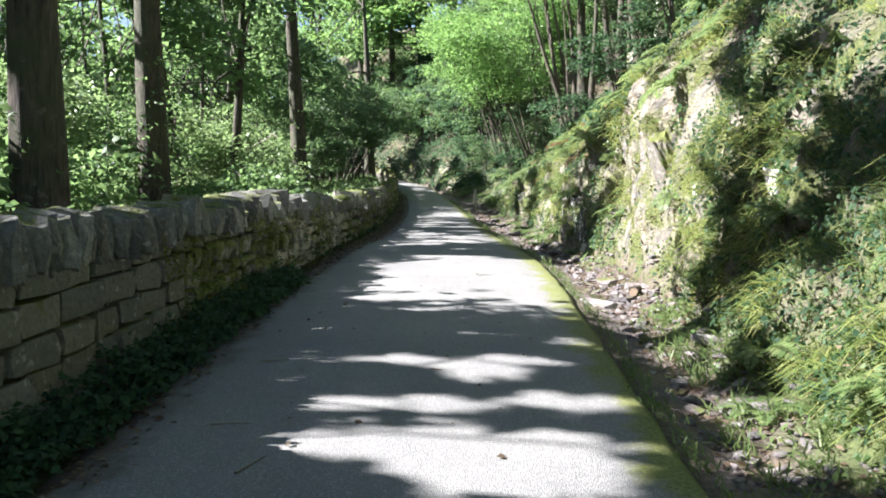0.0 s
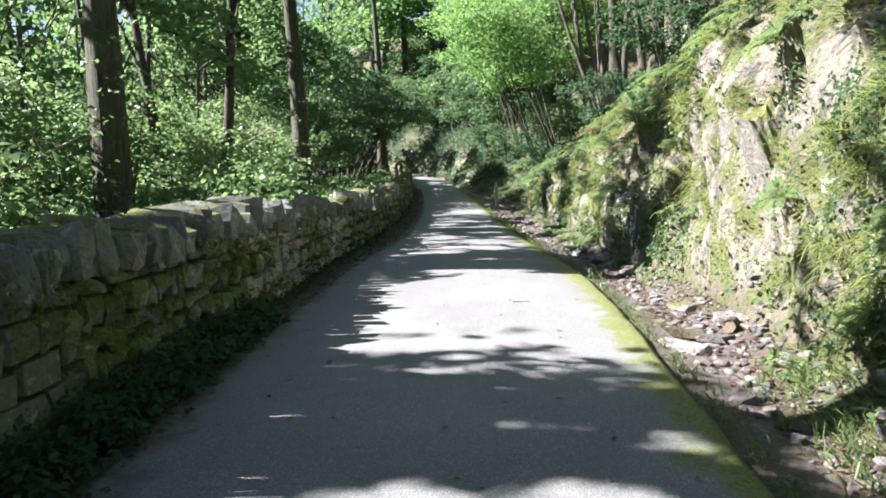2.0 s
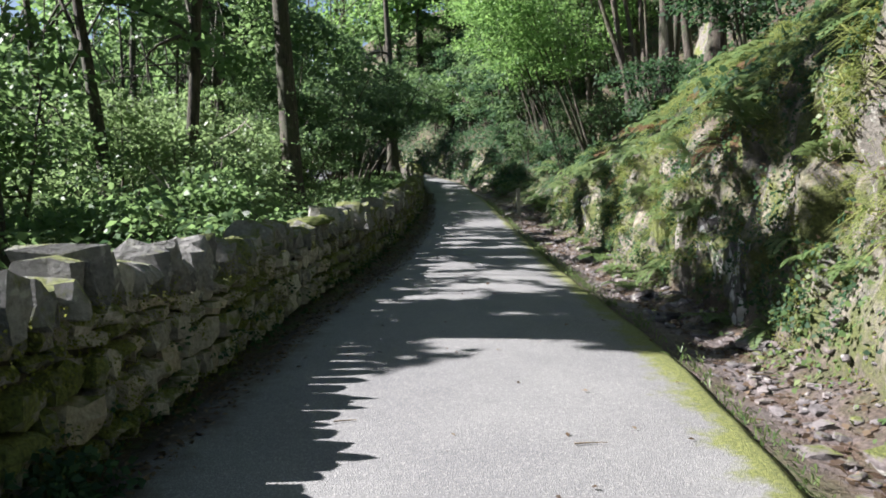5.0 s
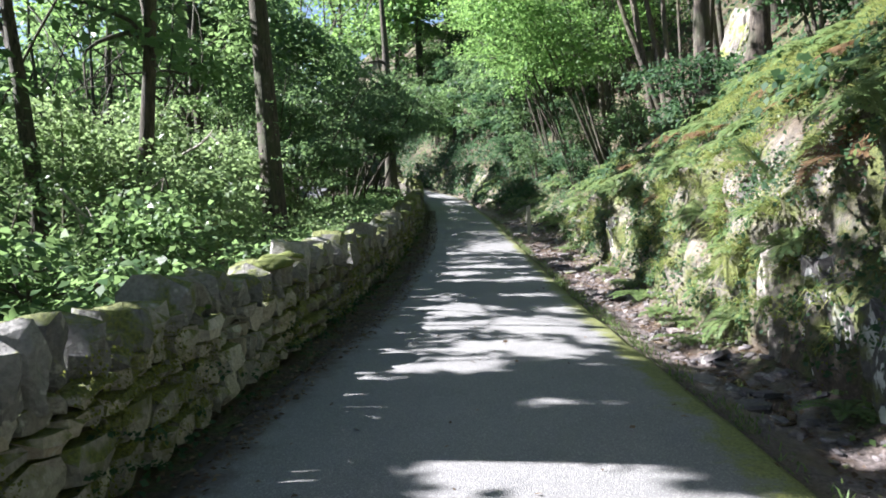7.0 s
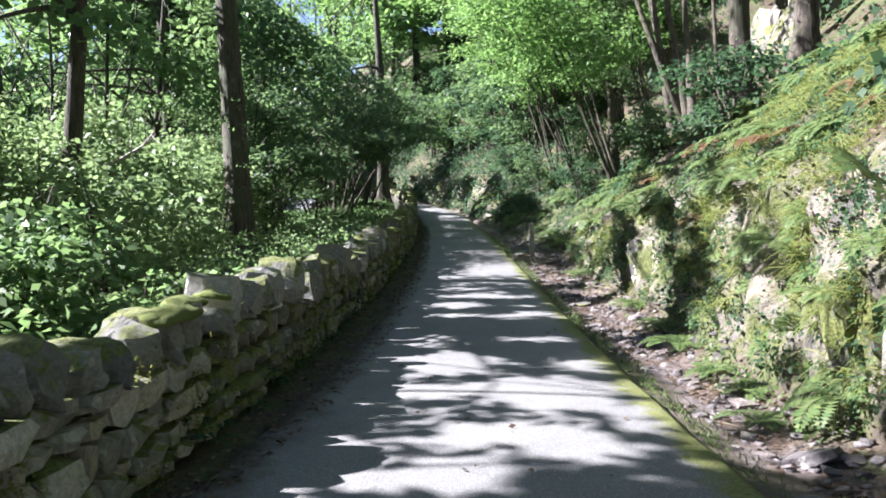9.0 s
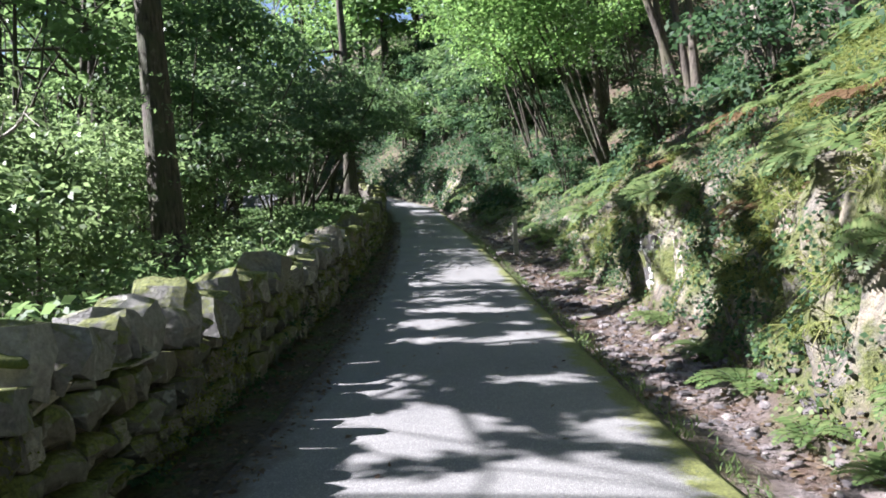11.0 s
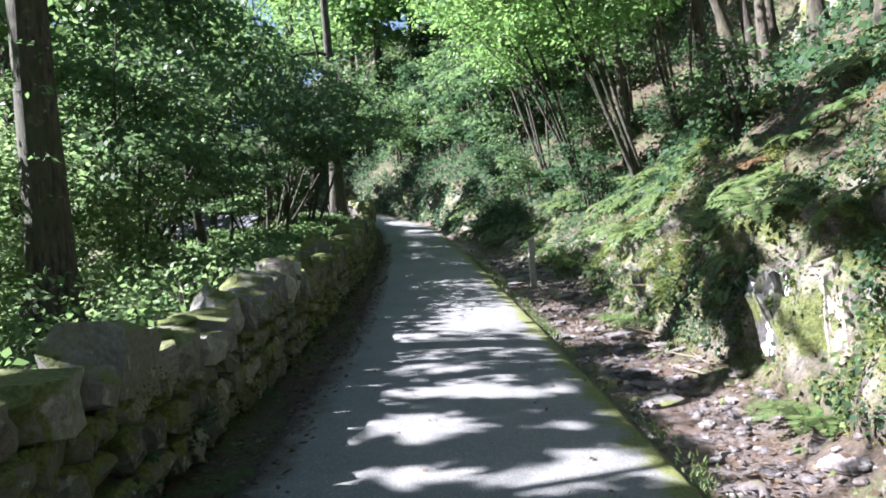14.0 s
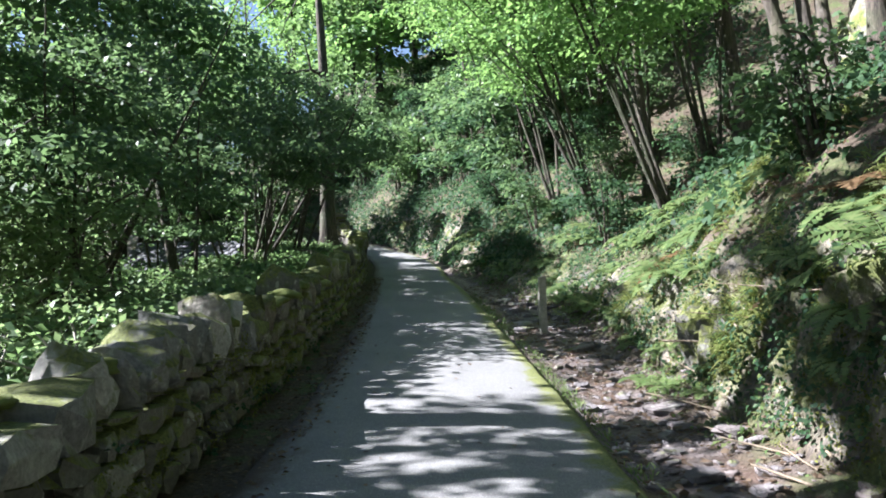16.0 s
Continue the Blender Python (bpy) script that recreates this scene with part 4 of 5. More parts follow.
def moss_cushion(x, y, z, s, r):
    bm = bmesh.new()
    bmesh.ops.create_icosphere(bm, subdivisions=3, radius=1.0)
    for v in bm.verts:
        n = noise.noise(v.co * 2.2 + Vector((x * 3, y * 3, 0)))
        v.co *= 1 + 0.35 * n
        v.co += v.co.normalized() * 0.12 * noise.noise(v.co * 7.0)
        v.co.z = max(v.co.z, -0.25) * 0.65
    me = bpy.data.meshes.new("moss_cushion")
    bm.to_mesh(me)
    bm.free()
    shade_smooth(me)
    ob = obj("moss_cushion", me, MOSS)
    ob.matrix_basis = pose(x, y, z, r.normal(0, 8), r.normal(0, 8), r.random() * 360) @ Matrix.Diagonal((s, s * 1.3, s * 0.8, 1))
    return tagged(ob, "bright green moss cushion growing on the wall top", "moss", "moss on the wall")


rm = np.random.default_rng(31)
for y in [10.9, 11.5, 16.1, 16.9, 17.3, 18.6, 22.1, 22.6, 23.4, 24.2, 24.6, 25.3, 26.5, 27.4, 28.2, 29.0, 30.1, 31.4, 33.0]:
    moss_cushion(float(wall_face(y)) - 0.2 + rm.normal(0, 0.06), y, float(level(y) + wall_height(y)) - 0.05, 0.10 + 0.07 * rm.random(), rm)

# ---- outbuilding below the lane ----
def outbuilding(cx, cy, wide, deep, base, eave, ridge, turn):
    thing = new("outbuilding")
    thing.matrix_basis = pose(cx, cy, base, 0, 0, turn)
    tagged(thing, "low slate-roofed stone outbuilding behind the trees", "building")
    e, rg = eave - base, ridge - base
    bm = bmesh.new()
    hw, hd = wide / 2, deep / 2
    prof = [(-hd, 0), (hd, 0), (hd, e), (0, rg), (-hd, e)]
    a = [bm.verts.new((-hw, y, z)) for y, z in prof]
    b = [bm.verts.new((hw, y, z)) for y, z in prof]
    bm.faces.new(a)
    bm.faces.new(b[::-1])
    for i in range(5):
        bm.faces.new((a[i], b[i], b[(i + 1) % 5], a[(i + 1) % 5]))
    me = bpy.data.meshes.new("wall")
    bm.to_mesh(me)
    bm.free()
    obj("wall", me, STONE_ISLAND, thing)
    slope = math.atan2(rg - e, hd)
    for side in (-1, 1):
        items = []
        rows, cols = 9, 16
        run = math.hypot(hd + 0.25, (rg - e) * (hd + 0.25) / hd) / rows
        for i in range(rows):
            for j in range(cols):
                d = (i + 0.5) * run
                y = side * d * math.cos(slope)
                z = rg - d * math.sin(slope) + 0.06
                x = -hw - 0.15 + (j + 0.5 + 0.5 * (i % 2)) * (wide + 0.3) / (cols + 0.5)
                items.append((BLOCKS[(i * 7 + j) % 9], pose(x, y, z, -side * math.degrees(slope) + side * 2.5, 0, 0) @ Matrix.Diagonal(((wide + 0.3) / cols * 0.98, run * 1.15, 0.03, 1))))
        obj("roof", joined("roof", items, ROOF), None, thing, "grey slate roof slope")
    bm = bmesh.new()
    bmesh.ops.create_cube(bm, size=1)
    bmesh.ops.bevel(bm, geom=bm.edges[:], offset=0.02)
    me = bpy.data.meshes.new("door")
    bm.to_mesh(me)
    bm.free()
    d = obj("door", me, DARK_TIMBER, thing, "dark timber door")
    bm = bmesh.new()
    bmesh.ops.create_cube(bm, size=1)
    bmesh.ops.bevel(bm, geom=bm.edges[:], offset=0.1)
    me = bpy.data.meshes.new("latch")
    bm.to_mesh(me)
    bm.free()
    obj("latch", me, ROOF, d, "worn iron latch", at=pose(0.36, -0.6, 0.02) @ Matrix.Diagonal((0.12, 0.5, 0.03, 1)))
    d.matrix_basis = pose(0.4, -hd - 0.02, e * 0.45) @ Matrix.Diagonal((0.9, 0.08, e * 0.86, 1))


outbuilding(-11.2, 52.5, 4.6, 4.4, float(terrain(-11.2, 50.5)) - 0.5, 1.78, 3.0, -6)

# ---- gate pillar at the bend ----
def pillar(x, y, h):
    thing = new("gate_pillar")
    z = float(terrain(x, y)) - 0.1
    thing.matrix_basis = pose(x, y, z)
    tagged(thing, "square dark stone gate pillar beside the lane", "pillar")
    items = []
    for i in range(int(h / 0.2)):
        for j in range(2):
            items.append((BLOCKS[(i * 2 + j) % 9], pose((j - 0.5) * 0.3, 0, 0.1 + i * 0.2, 0, 0, 90 * (i % 2)) @ Matrix.Diagonal((0.33, 0.62, 0.2, 1))))
    obj("shaft", joined("shaft", items, STONE_ISLAND), None, thing)
    obj("cap", with_material([BLOCKS[2]], STONE_COPE)[0], None, thing).matrix_basis = pose(0, 0, int(h / 0.2) * 0.2 + 0.06) @ Matrix.Diagonal((0.8, 0.8, 0.16, 1))


pillar(float(wall_face(56)) - 0.2, 56.2, 1.8)

# ---- wooden marker post ----
bm = bmesh.new()
bmesh.ops.create_cube(bm, size=1)
bmesh.ops.subdivide_edges(bm, edges=[e for e in bm.edges if abs(e.verts[0].co.z - e.verts[1].co.z) > 0.5], cuts=4)
for v in bm.verts:
    v.co.x *= 0.11
    v.co.y *= 0.09
    v.co.z = (v.co.z + 0.5) * 0.98
    if v.co.z > 0.9:
        v.co.z += 0.25 * v.co.x
    v.co.x += 0.006 * math.sin(v.co.z * 9)
bmesh.ops.bevel(bm, geom=bm.edges[:], offset=0.006)
me = bpy.data.meshes.new("marker_post")
bm.to_mesh(me)
bm.free()
ob = obj("marker_post", me, WOOD, at=pose(1.38, 32.2, float(terrain(1.38, 32.2)) - 0.06, 1, -1.5, 12))
tagged(ob, "short weathered grey wooden post beside the lane", "post")

# ---- rock outcrops in the bank ----
PALE = with_material(ROCKS, STONE_PALE)
DARKROCK = with_material(ROCKS, STONE_ISLAND)
WHITE = with_material([rock_mesh(i + 11, 0.45) for i in range(4)], STONE_WHITE)
LICHENED = with_material(ROCKS, STONE_LICHEN)


def outcrop(x, y, z, height, wide, count, meshes, label, seed):
    r = np.random.default_rng(seed)
    thing = new("rock_outcrop")
    thing.matrix_basis = pose(x, y, z)
    tagged(thing, label, "rock", "outcrops in the bank")
    for i in range(count):
        yy = (i + 0.5) / count * wide - wide / 2
        h = height * (0.7 + 0.4 * r.random())
        o = obj("slab", meshes[int(r.integers(len(meshes)))], None, thing)
        o.matrix_basis = pose(r.normal(0.1, 0.07), yy, h * 0.42, r.normal(0, 6), r.normal(-6, 6), r.normal(0, 12)) @ Matrix.Diagonal((0.42, wide / count * 1.25, h, 1))


outcrop(2.74, 24.35, 0.45, 1.15, 0.42, 2, LICHENED, "grey lichened slab beside a dark crack", 14)
outcrop(2.74, 23.6, 0.45, 1.3, 0.9, 3, WHITE, "pale fissured slate outcrop with moss at its foot", 1)
outcrop(2.74, 14.75, 0.40, 1.15, 1.6, 4, LICHENED, "dark rock slab blotched with white lichen", 2)
outcrop(2.72, 16.1, 0.42, 1.05, 0.9, 4, WHITE, "pale and dark upright slate slabs in the bank", 12)
outcrop(2.72, 20.4, 0.5, 1.2, 0.8, 3, DARKROCK, "dark upright rock above the roadside ferns", 13)
outcrop(2.72, 17.2, 0.5, 1.05, 1.2, 6, DARKROCK, "upright dark slate slabs in the bank", 3)
outcrop(2.75, 19.6, 0.55, 0.9, 0.9, 4, PALE, "mossy pale rock ribs in the bank", 4)
outcrop(2.5, 27.6, 0.7, 0.85, 1.4, 5, DARKROCK, "mossy rock ledge below the ferns", 5)
outcrop(3.12, 8.2, 0.4, 1.7, 0.9, 5, LICHENED, "tall dark fissured rock in the bank", 6)
outcrop(3.3, 6.3, 0.5, 1.4, 0.9, 4, LICHENED, "dark fissured rock half hidden by grass", 7)
outcrop(3.12, 11.0, 0.9, 1.9, 2.6, 6, PALE, "sunlit pale rock face hung with moss", 8)
outcrop(0.5, 51.5, 2.2, 1.6, 2.4, 6, PALE, "sunlit mossy rock where the lane bends", 9)
crag = tagged(new("rock_crag"), "large pale sunlit crag high on the bank", "rock")
crag.matrix_basis = pose(8.5, 33.0, float(terrain(8.5, 33.0)))
for k, (dx, dy, wx, wy, wz, tip) in enumerate([(-0.4, -3.2, 1.3, 1.8, 1.9, 14), (0.1, -1.2, 1.2, 1.9, 2.2, 24), (0.3, 1.2, 1.3, 2.2, 2.0, 18), (0.2, 3.3, 1.4, 2.3, 2.3, 28)]):
    lift = float(terrain(8.5 + dx, 33.0 + dy) - terrain(8.5, 33.0)) + 0.35
    obj("slab", PALE[(k + 2) % 6], None, crag, at=pose(dx, dy, lift, 8, tip, 8 - 5 * k) @ Matrix.Diagonal((wx, wy, wz, 1)))

# ---- stones, twigs and litter along the gutter ----
rg = np.random.default_rng(41)
items = []
for i in range(2600):
    y = -2 + 40 * rg.random()
    re_, bf_ = float(right_edge(y)), float(bank_foot(y))
    x = re_ + 0.12 + (bf_ - re_ - 0.05) * rg.random()
    s = 0.02 + 0.07 * rg.random() ** 2.2
    items.append((s, BLOCKS[i % 9], pose(x, y, float(terrain(x, y)) + s * 0.12, rg.normal(0, 12), rg.normal(0, 12), rg.random() * 360) @ Matrix.Diagonal((s * 1.6, s * (0.8 + rg.random()), s * 0.55, 1))))
items.sort(key=lambda q: -q[0])
gutter = tagged(obj("gutter_stones", joined("gutter_stones", [q[1:] for q in items[300:]], STONE_WET), None), "loose grey and purple slate chips in the gutter", "stones", kind="stuff")
FLAT = with_material(BLOCKS, STONE_LOOSE)
for i, (s, me, m) in enumerate(items[:300]):
    obj("stone", FLAT[i % 9], None, gutter, at=m)
for i in range(46):
    y = (3.0 + 34 * rg.random()) if i < 30 else 33.5 + 3.5 * rg.random()
    re_, bf_ = float(right_edge(y)), float(bank_foot(y))
    x = re_ + 0.2 + (bf_ - re_ - 0.3) * rg.random()
    s = 0.14 + 0.16 * rg.random()
    ob = obj("slate", FLAT[i % 9], None, at=pose(x, y, float(terrain(x, y)) + 0.02, rg.normal(0, 7), rg.normal(0, 7), rg.random() * 360) @ Matrix.Diagonal((s * 1.5, s, 0.06 + 0.04 * rg.random(), 1)))
    tagged(ob, "flat grey slate lying in the gutter", "stone", "slates in the gutter")


def scatter_flat(name, label, count, place, size, mat, seed):
    """Fallen leaves that lie on the ground, in one mesh."""
    r = np.random.default_rng(seed)
    pts = place(r, count)
    th = r.random(count) * 2 * np.pi
    ax = np.stack([np.cos(th), np.sin(th), r.normal(0, 0.25, count)], -1)
    nr = np.array([0, 0, 1.0]) + r.normal(0, 0.35, (count, 3))
    s = size * (0.5 + r.random(count))
    v, f = leaf_quads(pts, ax, nr, s, s * 0.6)
    tagged(obj(name, raw_mesh(name, v, f), mat), label, "leaf litter", kind="stuff")


def along_wall(r, n):
    y = -2 + 44 * r.random(n)
    w, l = wall_face(y), left_edge(y)
    x = w + (l - w + 0.25) * r.random(n) ** 0.8
    return np.stack([x, y, np.where(x > l + 0.03, level(y) + 0.012, np.maximum(terrain(x, y), level(y) - 0.03) + 0.015)], -1)


def in_gutter(r, n):
    y = -2 + 42 * r.random(n)
    a, b = right_edge(y) + 0.1, bank_foot(y) + 0.5
    x = a + (b - a) * r.random(n)
    return np.stack([x, y, terrain(x, y) + 0.012], -1)


def on_lane(r, n):
    y = 1 + 40 * r.random(n)
    a, b = left_edge(y), right_edge(y)
    x = a + (b - a) * r.random(n) ** 1.6
    return np.stack([x, y, level(y) + 0.034 * (1 - (2 * (x - a) / (b - a) - 1) ** 2) + 0.006], -1)


def on_slope(r, n):
    y = 14 + 38 * r.random(n)
    x = bank_foot(y) + face_run(y) + 0.3 + 6 * r.random(n)
    return np.stack([x, y, terrain(x, y) + 0.02], -1)


scatter_flat("leaf_litter", "brown fallen leaves along the foot of the wall", 5200, along_wall, 0.05, LITTER, 1)
scatter_flat("leaf_litter", "brown fallen leaves in the stony gutter", 9000, in_gutter, 0.06, LITTER, 2)
scatter_flat("leaf_litter", "scattered dry leaves on the asphalt", 420, on_lane, 0.045, LITTER, 3)
scatter_flat("leaf_litter", "deep brown leaf litter on the wooded bank", 9000, on_slope, 0.10, LITTER, 4)


def twig(x, y, length, turn, thick, label, z=None, rise=0.0):
    r = np.random.default_rng(int(abs(x * 100 + y * 10)))
    p = stem_points(r, (-length / 2, 0, 0), (length / 2, 0, rise), length * 0.05, 6)
    p[:, 2] = np.linspace(0, rise, 6)
    z = float(max(terrain(x, y), level(y) if left_edge(y) < x < right_edge(y) else -9)) + thick + 0.012 if z is None else z
    ob = obj("twig", tube_mesh("twig", p, np.linspace(thick, thick * 0.4, 6), 6, 0.1), TWIG, at=pose(x, y, z, 0, 0, turn))
    tagged(ob, label, "twig", "fallen twigs")


for x, y, ln, tu in [(-1.25, 4.35, 0.22, 5), (-0.98, 3.75, 0.25, 70), (-1.3, 5.8, 0.22, 20), (-0.05, 5.55, 0.1, -30), (-0.9, 11.0, 0.15, 15), (0.6, 10.6, 0.2, 5)]:
    twig(x, y, ln, tu, 0.006, "thin dead twig lying on the asphalt", z=float(level(y)) + 0.034)
for i in range(26):
    y = 25.0 + 3.0 * rg.random()
    x = float(bank_foot(y)) - 0.3 + 0.7 * rg.random()
    twig(x, y, 0.3 + 0.6 * rg.random(), rg.normal(100, 40), 0.008 + 0.008 * rg.random(), "bleached dead stick in a heap below the bank", rise=rg.normal(0.05, 0.05))
for i in range(24):
    y = 3 + 34 * rg.random()
    x = float(right_edge(y)) + 0.2 + 0.8 * rg.random()
    twig(x, y, 0.15 + 0.35 * rg.random(), rg.random() * 180, 0.006, "dead twig lying among stones in the gutter")


def log(x, y, length, radius, turn):
    thing = new("log")
    thing.matrix_basis = pose(x, y, float(terrain(x, y)) + radius * 0.8, 0, 0, turn)
    tagged(thing, "short cut log with a pale end in the gutter", "log")
    obj("bark", tube_mesh("bark", [(-length / 2, 0, 0), (-length / 4, 0, 0.005), (0, 0, 0), (length / 4, 0, 0.005), (length / 2, 0, 0)], [radius, radius * 1.04, radius, radius * 1.02, radius], 14, 0.1), BARK, thing)
    for s in (-1, 1):
        bm = bmesh.new()
        bmesh.ops.create_circle(bm, cap_ends=True, radius=radius * 1.0, segments=14)
        for v in bm.verts:
            v.co.z += 0.004 * math.sin(v.co.x * 90)
        me = bpy.data.meshes.new("cut_end")
        bm.to_mesh(me)
        bm.free()
        obj("cut_end", me, LOGEND, thing, "pale sawn end", at=pose(s * length / 2, 0, 0, 0, 90, 0))


log(2.42, 9.45, 0.22, 0.06, 60)

# shallow puddles in the gutter
for x, y, sx, sy in [(2.05, 10.2, 0.42, 0.8), (1.75, 6.0, 0.22, 0.6), (2.05, 15.2, 0.25, 0.8)]:
    th = np.linspace(0, 2 * np.pi, 28, endpoint=False)
    rad = 1 + 0.5 * fbm(np.cos(th) * 1.5 + x, np.sin(th) * 1.5 + y, 71)
    bm = bmesh.new()
    zz = float(terrain(x, y)) + 0.008
    bm.faces.new([bm.verts.new((x + sx * k * math.cos(a), y + sy * k * math.sin(a), zz)) for a, k in zip(th, rad)])
    me = bpy.data.meshes.new("puddle")
    bm.to_mesh(me)
    bm.free()
    tagged(obj("puddle", me, WATER), "shallow brown puddle in the gutter", "puddle", "puddles")

# ---- plants of the bank ----
BP = np.stack([GX, GYY, GZ], -1)
du = np.gradient(BP, axis=0)
dv = np.gradient(BP, axis=1)
BN = unit(np.cross(dv, du))
BN = np.where(BN[..., 2:] < 0, -BN, BN)


def bank_spots(r, count, s0, s1, y0, y1, weight=None):
    """Points on the bank's surface and the surface's normals there."""
    ok = (S > s0) & (S < s1) & (GYY > y0) & (GYY < y1)
    idx = np.argwhere(ok)
    w = np.ones(len(idx))
    # even out the mesh's uneven spacing
    area = np.linalg.norm(np.cross(du, dv), axis=-1)[ok]
    w = area * (weight(S[ok], GYY[ok], GZ[ok]) if weight else 1)
    pick = idx[r.choice(len(idx), count, p=w / w.sum())]
    p = BP[pick[:, 0], pick[:, 1]]
    jit = (r.random((count, 1)) - 0.5) * du[pick[:, 0], pick[:, 1]] + (r.random((count, 1)) - 0.5) * dv[pick[:, 0], pick[:, 1]]
    return p + jit, BN[pick[:, 0], pick[:, 1]]


def clear_rock(s, y):
    """Little grows on the wet rock face beside the wide opening in the trees."""
    wet = smooth(8.3, 9.0, y) * (1 - smooth(11.6, 12.1, y)) * (1 - smooth(0.5, 0.9, s))
    slab = (smooth(13.6, 13.9, y) * (1 - smooth(16.3, 16.6, y)) + smooth(22.9, 23.2, y) * (1 - smooth(24.5, 24.8, y))) * (1 - smooth(0.25, 0.5, s))
    return 1 - 0.85 * wet - 0.6 * slab


def patchy(scale, seed, lo, hi):
    return lambda s, y, z: (smooth(lo, hi, fbm(y * scale, (s + z) * scale, seed, 3)) + 0.10) * clear_rock(s, y)


def cover(name, label, count, s0, s1, y0, y1, size, mat, seed, weight, stand=0.06, aspect=0.75):
    r = np.random.default_rng(seed)
    p, n = bank_spots(r, count, s0, s1, y0, y1, weight)
    ax = np.array([-0.3, 0, -0.5]) + r.normal(0, 0.7, p.shape)
    nr = n + np.array([0, 0, 0.4]) + r.normal(0, 0.45, p.shape)
    s = size * (0.5 + r.random(count))
    v, f = leaf_quads(p + n * (r.random((count, 1)) * stand + 0.005), ax, nr, s, s * aspect)
    tagged(obj(name, raw_mesh(name, v, f), mat), label, "ground cover", kind="stuff")


cover("ivy", "dark glossy ivy covering the rocky bank", 76000, 0.0, 3.2, -2, 44, 0.045, LEAF_DARK, 1, patchy(0.8, 81, -0.10, 0.06), 0.12)
cover("ivy", "dark ivy and shrubs on the bank round the bend", 22000, -0.1, 4.0, 40, 78, 0.13, LEAF_DARK, 5, patchy(0.6, 85, -0.25, 0.0), 0.25)
cover("rock_moss", "yellow-green moss hanging in streaks on the rock", 30000, -0.05, 0.9, 6.5, 33, 0.021, MOSSLEAF, 6, lambda s, y, z: (smooth(-0.02, 0.12, fbm(y * 2.6, z * 0.7, 86, 3)) + 0.02) * (0.4 + 0.6 * clear_rock(s, y)), 0.03)
cover("herbs", "small green plants on the mossy bank", 24000, -0.35, 2.6, -2, 44, 0.05, FERN_GREEN, 2, patchy(1.0, 82, 0.0, 0.12), 0.08)
cover("bramble_cover", "green brambles and seedlings on the wooded slope", 30000, 1.0, 12.0, 10, 80, 0.12, LEAF_DARK, 3, patchy(0.5, 83, 0.02, 0.14), 0.35)


def grass_mesh(r, pts, nrm, blades, length, droop):
    n = len(pts)
    th = r.random((n, blades)) * 2 * np.pi
    d0 = np.stack([np.cos(th), np.sin(th), 0 * th], -1) * 0.55 + nrm[:, None, :] * 0.5 + np.array([-0.25, 0, 0.55])
    d0 = unit(d0 + r.normal(0, 0.25, d0.shape)).reshape(-1, 3)
    base = (pts[:, None, :] + r.normal(0, 0.04, (n, blades, 3))).reshape(-1, 3)
    L = length * (0.45 + 0.8 * r.random(len(base)))[:, None]
    side = unit(np.cross(d0, np.array([0.1, 0.2, 1.0]) + r.normal(0, 0.3, d0.shape))) * 0.0055
    rows = []
    for k, t in enumerate((0.0, 0.5, 1.0)):
        c = base + d0 * L * t + np.array([-0.22, 0, -1.0]) * L * droop * t * t
        w = side * (1.0, 0.9, 0.08)[k]
        rows += [c - w, c + w]
    v = np.stack(rows, 1)
    q = np.array([[0, 1, 3, 2], [2, 3, 5, 4]])
    f = (np.arange(len(base))[:, None, None] * 6 + q[None]).reshape(-1, 4)
    return raw_mesh("grass", v.reshape(-1, 3), f)


rgx = np.random.default_rng(51)
p, n = bank_spots(rgx, 950, 0.1, 2.3, 1, 22, lambda s, y, z: (smooth(-0.05, 0.1, fbm(y * 0.9, s * 0.9, 84, 3)) + 0.15 * (y < 8)) * clear_rock(s, y))
tagged(obj("grass", grass_mesh(rgx, p, n, 20, 0.34, 0.8), GRASS), "long dry-green grass hanging over the rocks", "grass", kind="stuff")
p, n = bank_spots(rgx, 900, 0.15, 2.2, 17, 32, lambda s, y, z: smooth(0.0, 0.12, fbm(y * 0.8, s * 0.9, 87, 3)) + 0.02)
tagged(obj("grass", grass_mesh(rgx, p, n, 22, 0.20, 0.7), GRASS), "tufts of fine grass over the mossy rim of the bank", "grass", kind="stuff")
p, n = bank_spots(rgx, 1000, -0.6, 0.9, -1, 8, None)
tagged(obj("grass", grass_mesh(rgx, p, n, 18, 0.16, 0.35), FERN_GREEN), "short mossy grass at the foot of the bank", "grass", kind="stuff")
ye = -1 + 38 * rgx.random(420)
pe = np.stack([right_edge(ye) + 0.05 + 0.1 * rgx.random(420), ye, level(ye) - 0.04], -1)
tagged(obj("grass", grass_mesh(rgx, pe, np.repeat([[0, 0, 1.0]], 420, 0), 10, 0.10, 0.4), FERN_GREEN), "thin grass along the mossy lane edge", "grass", kind="stuff")


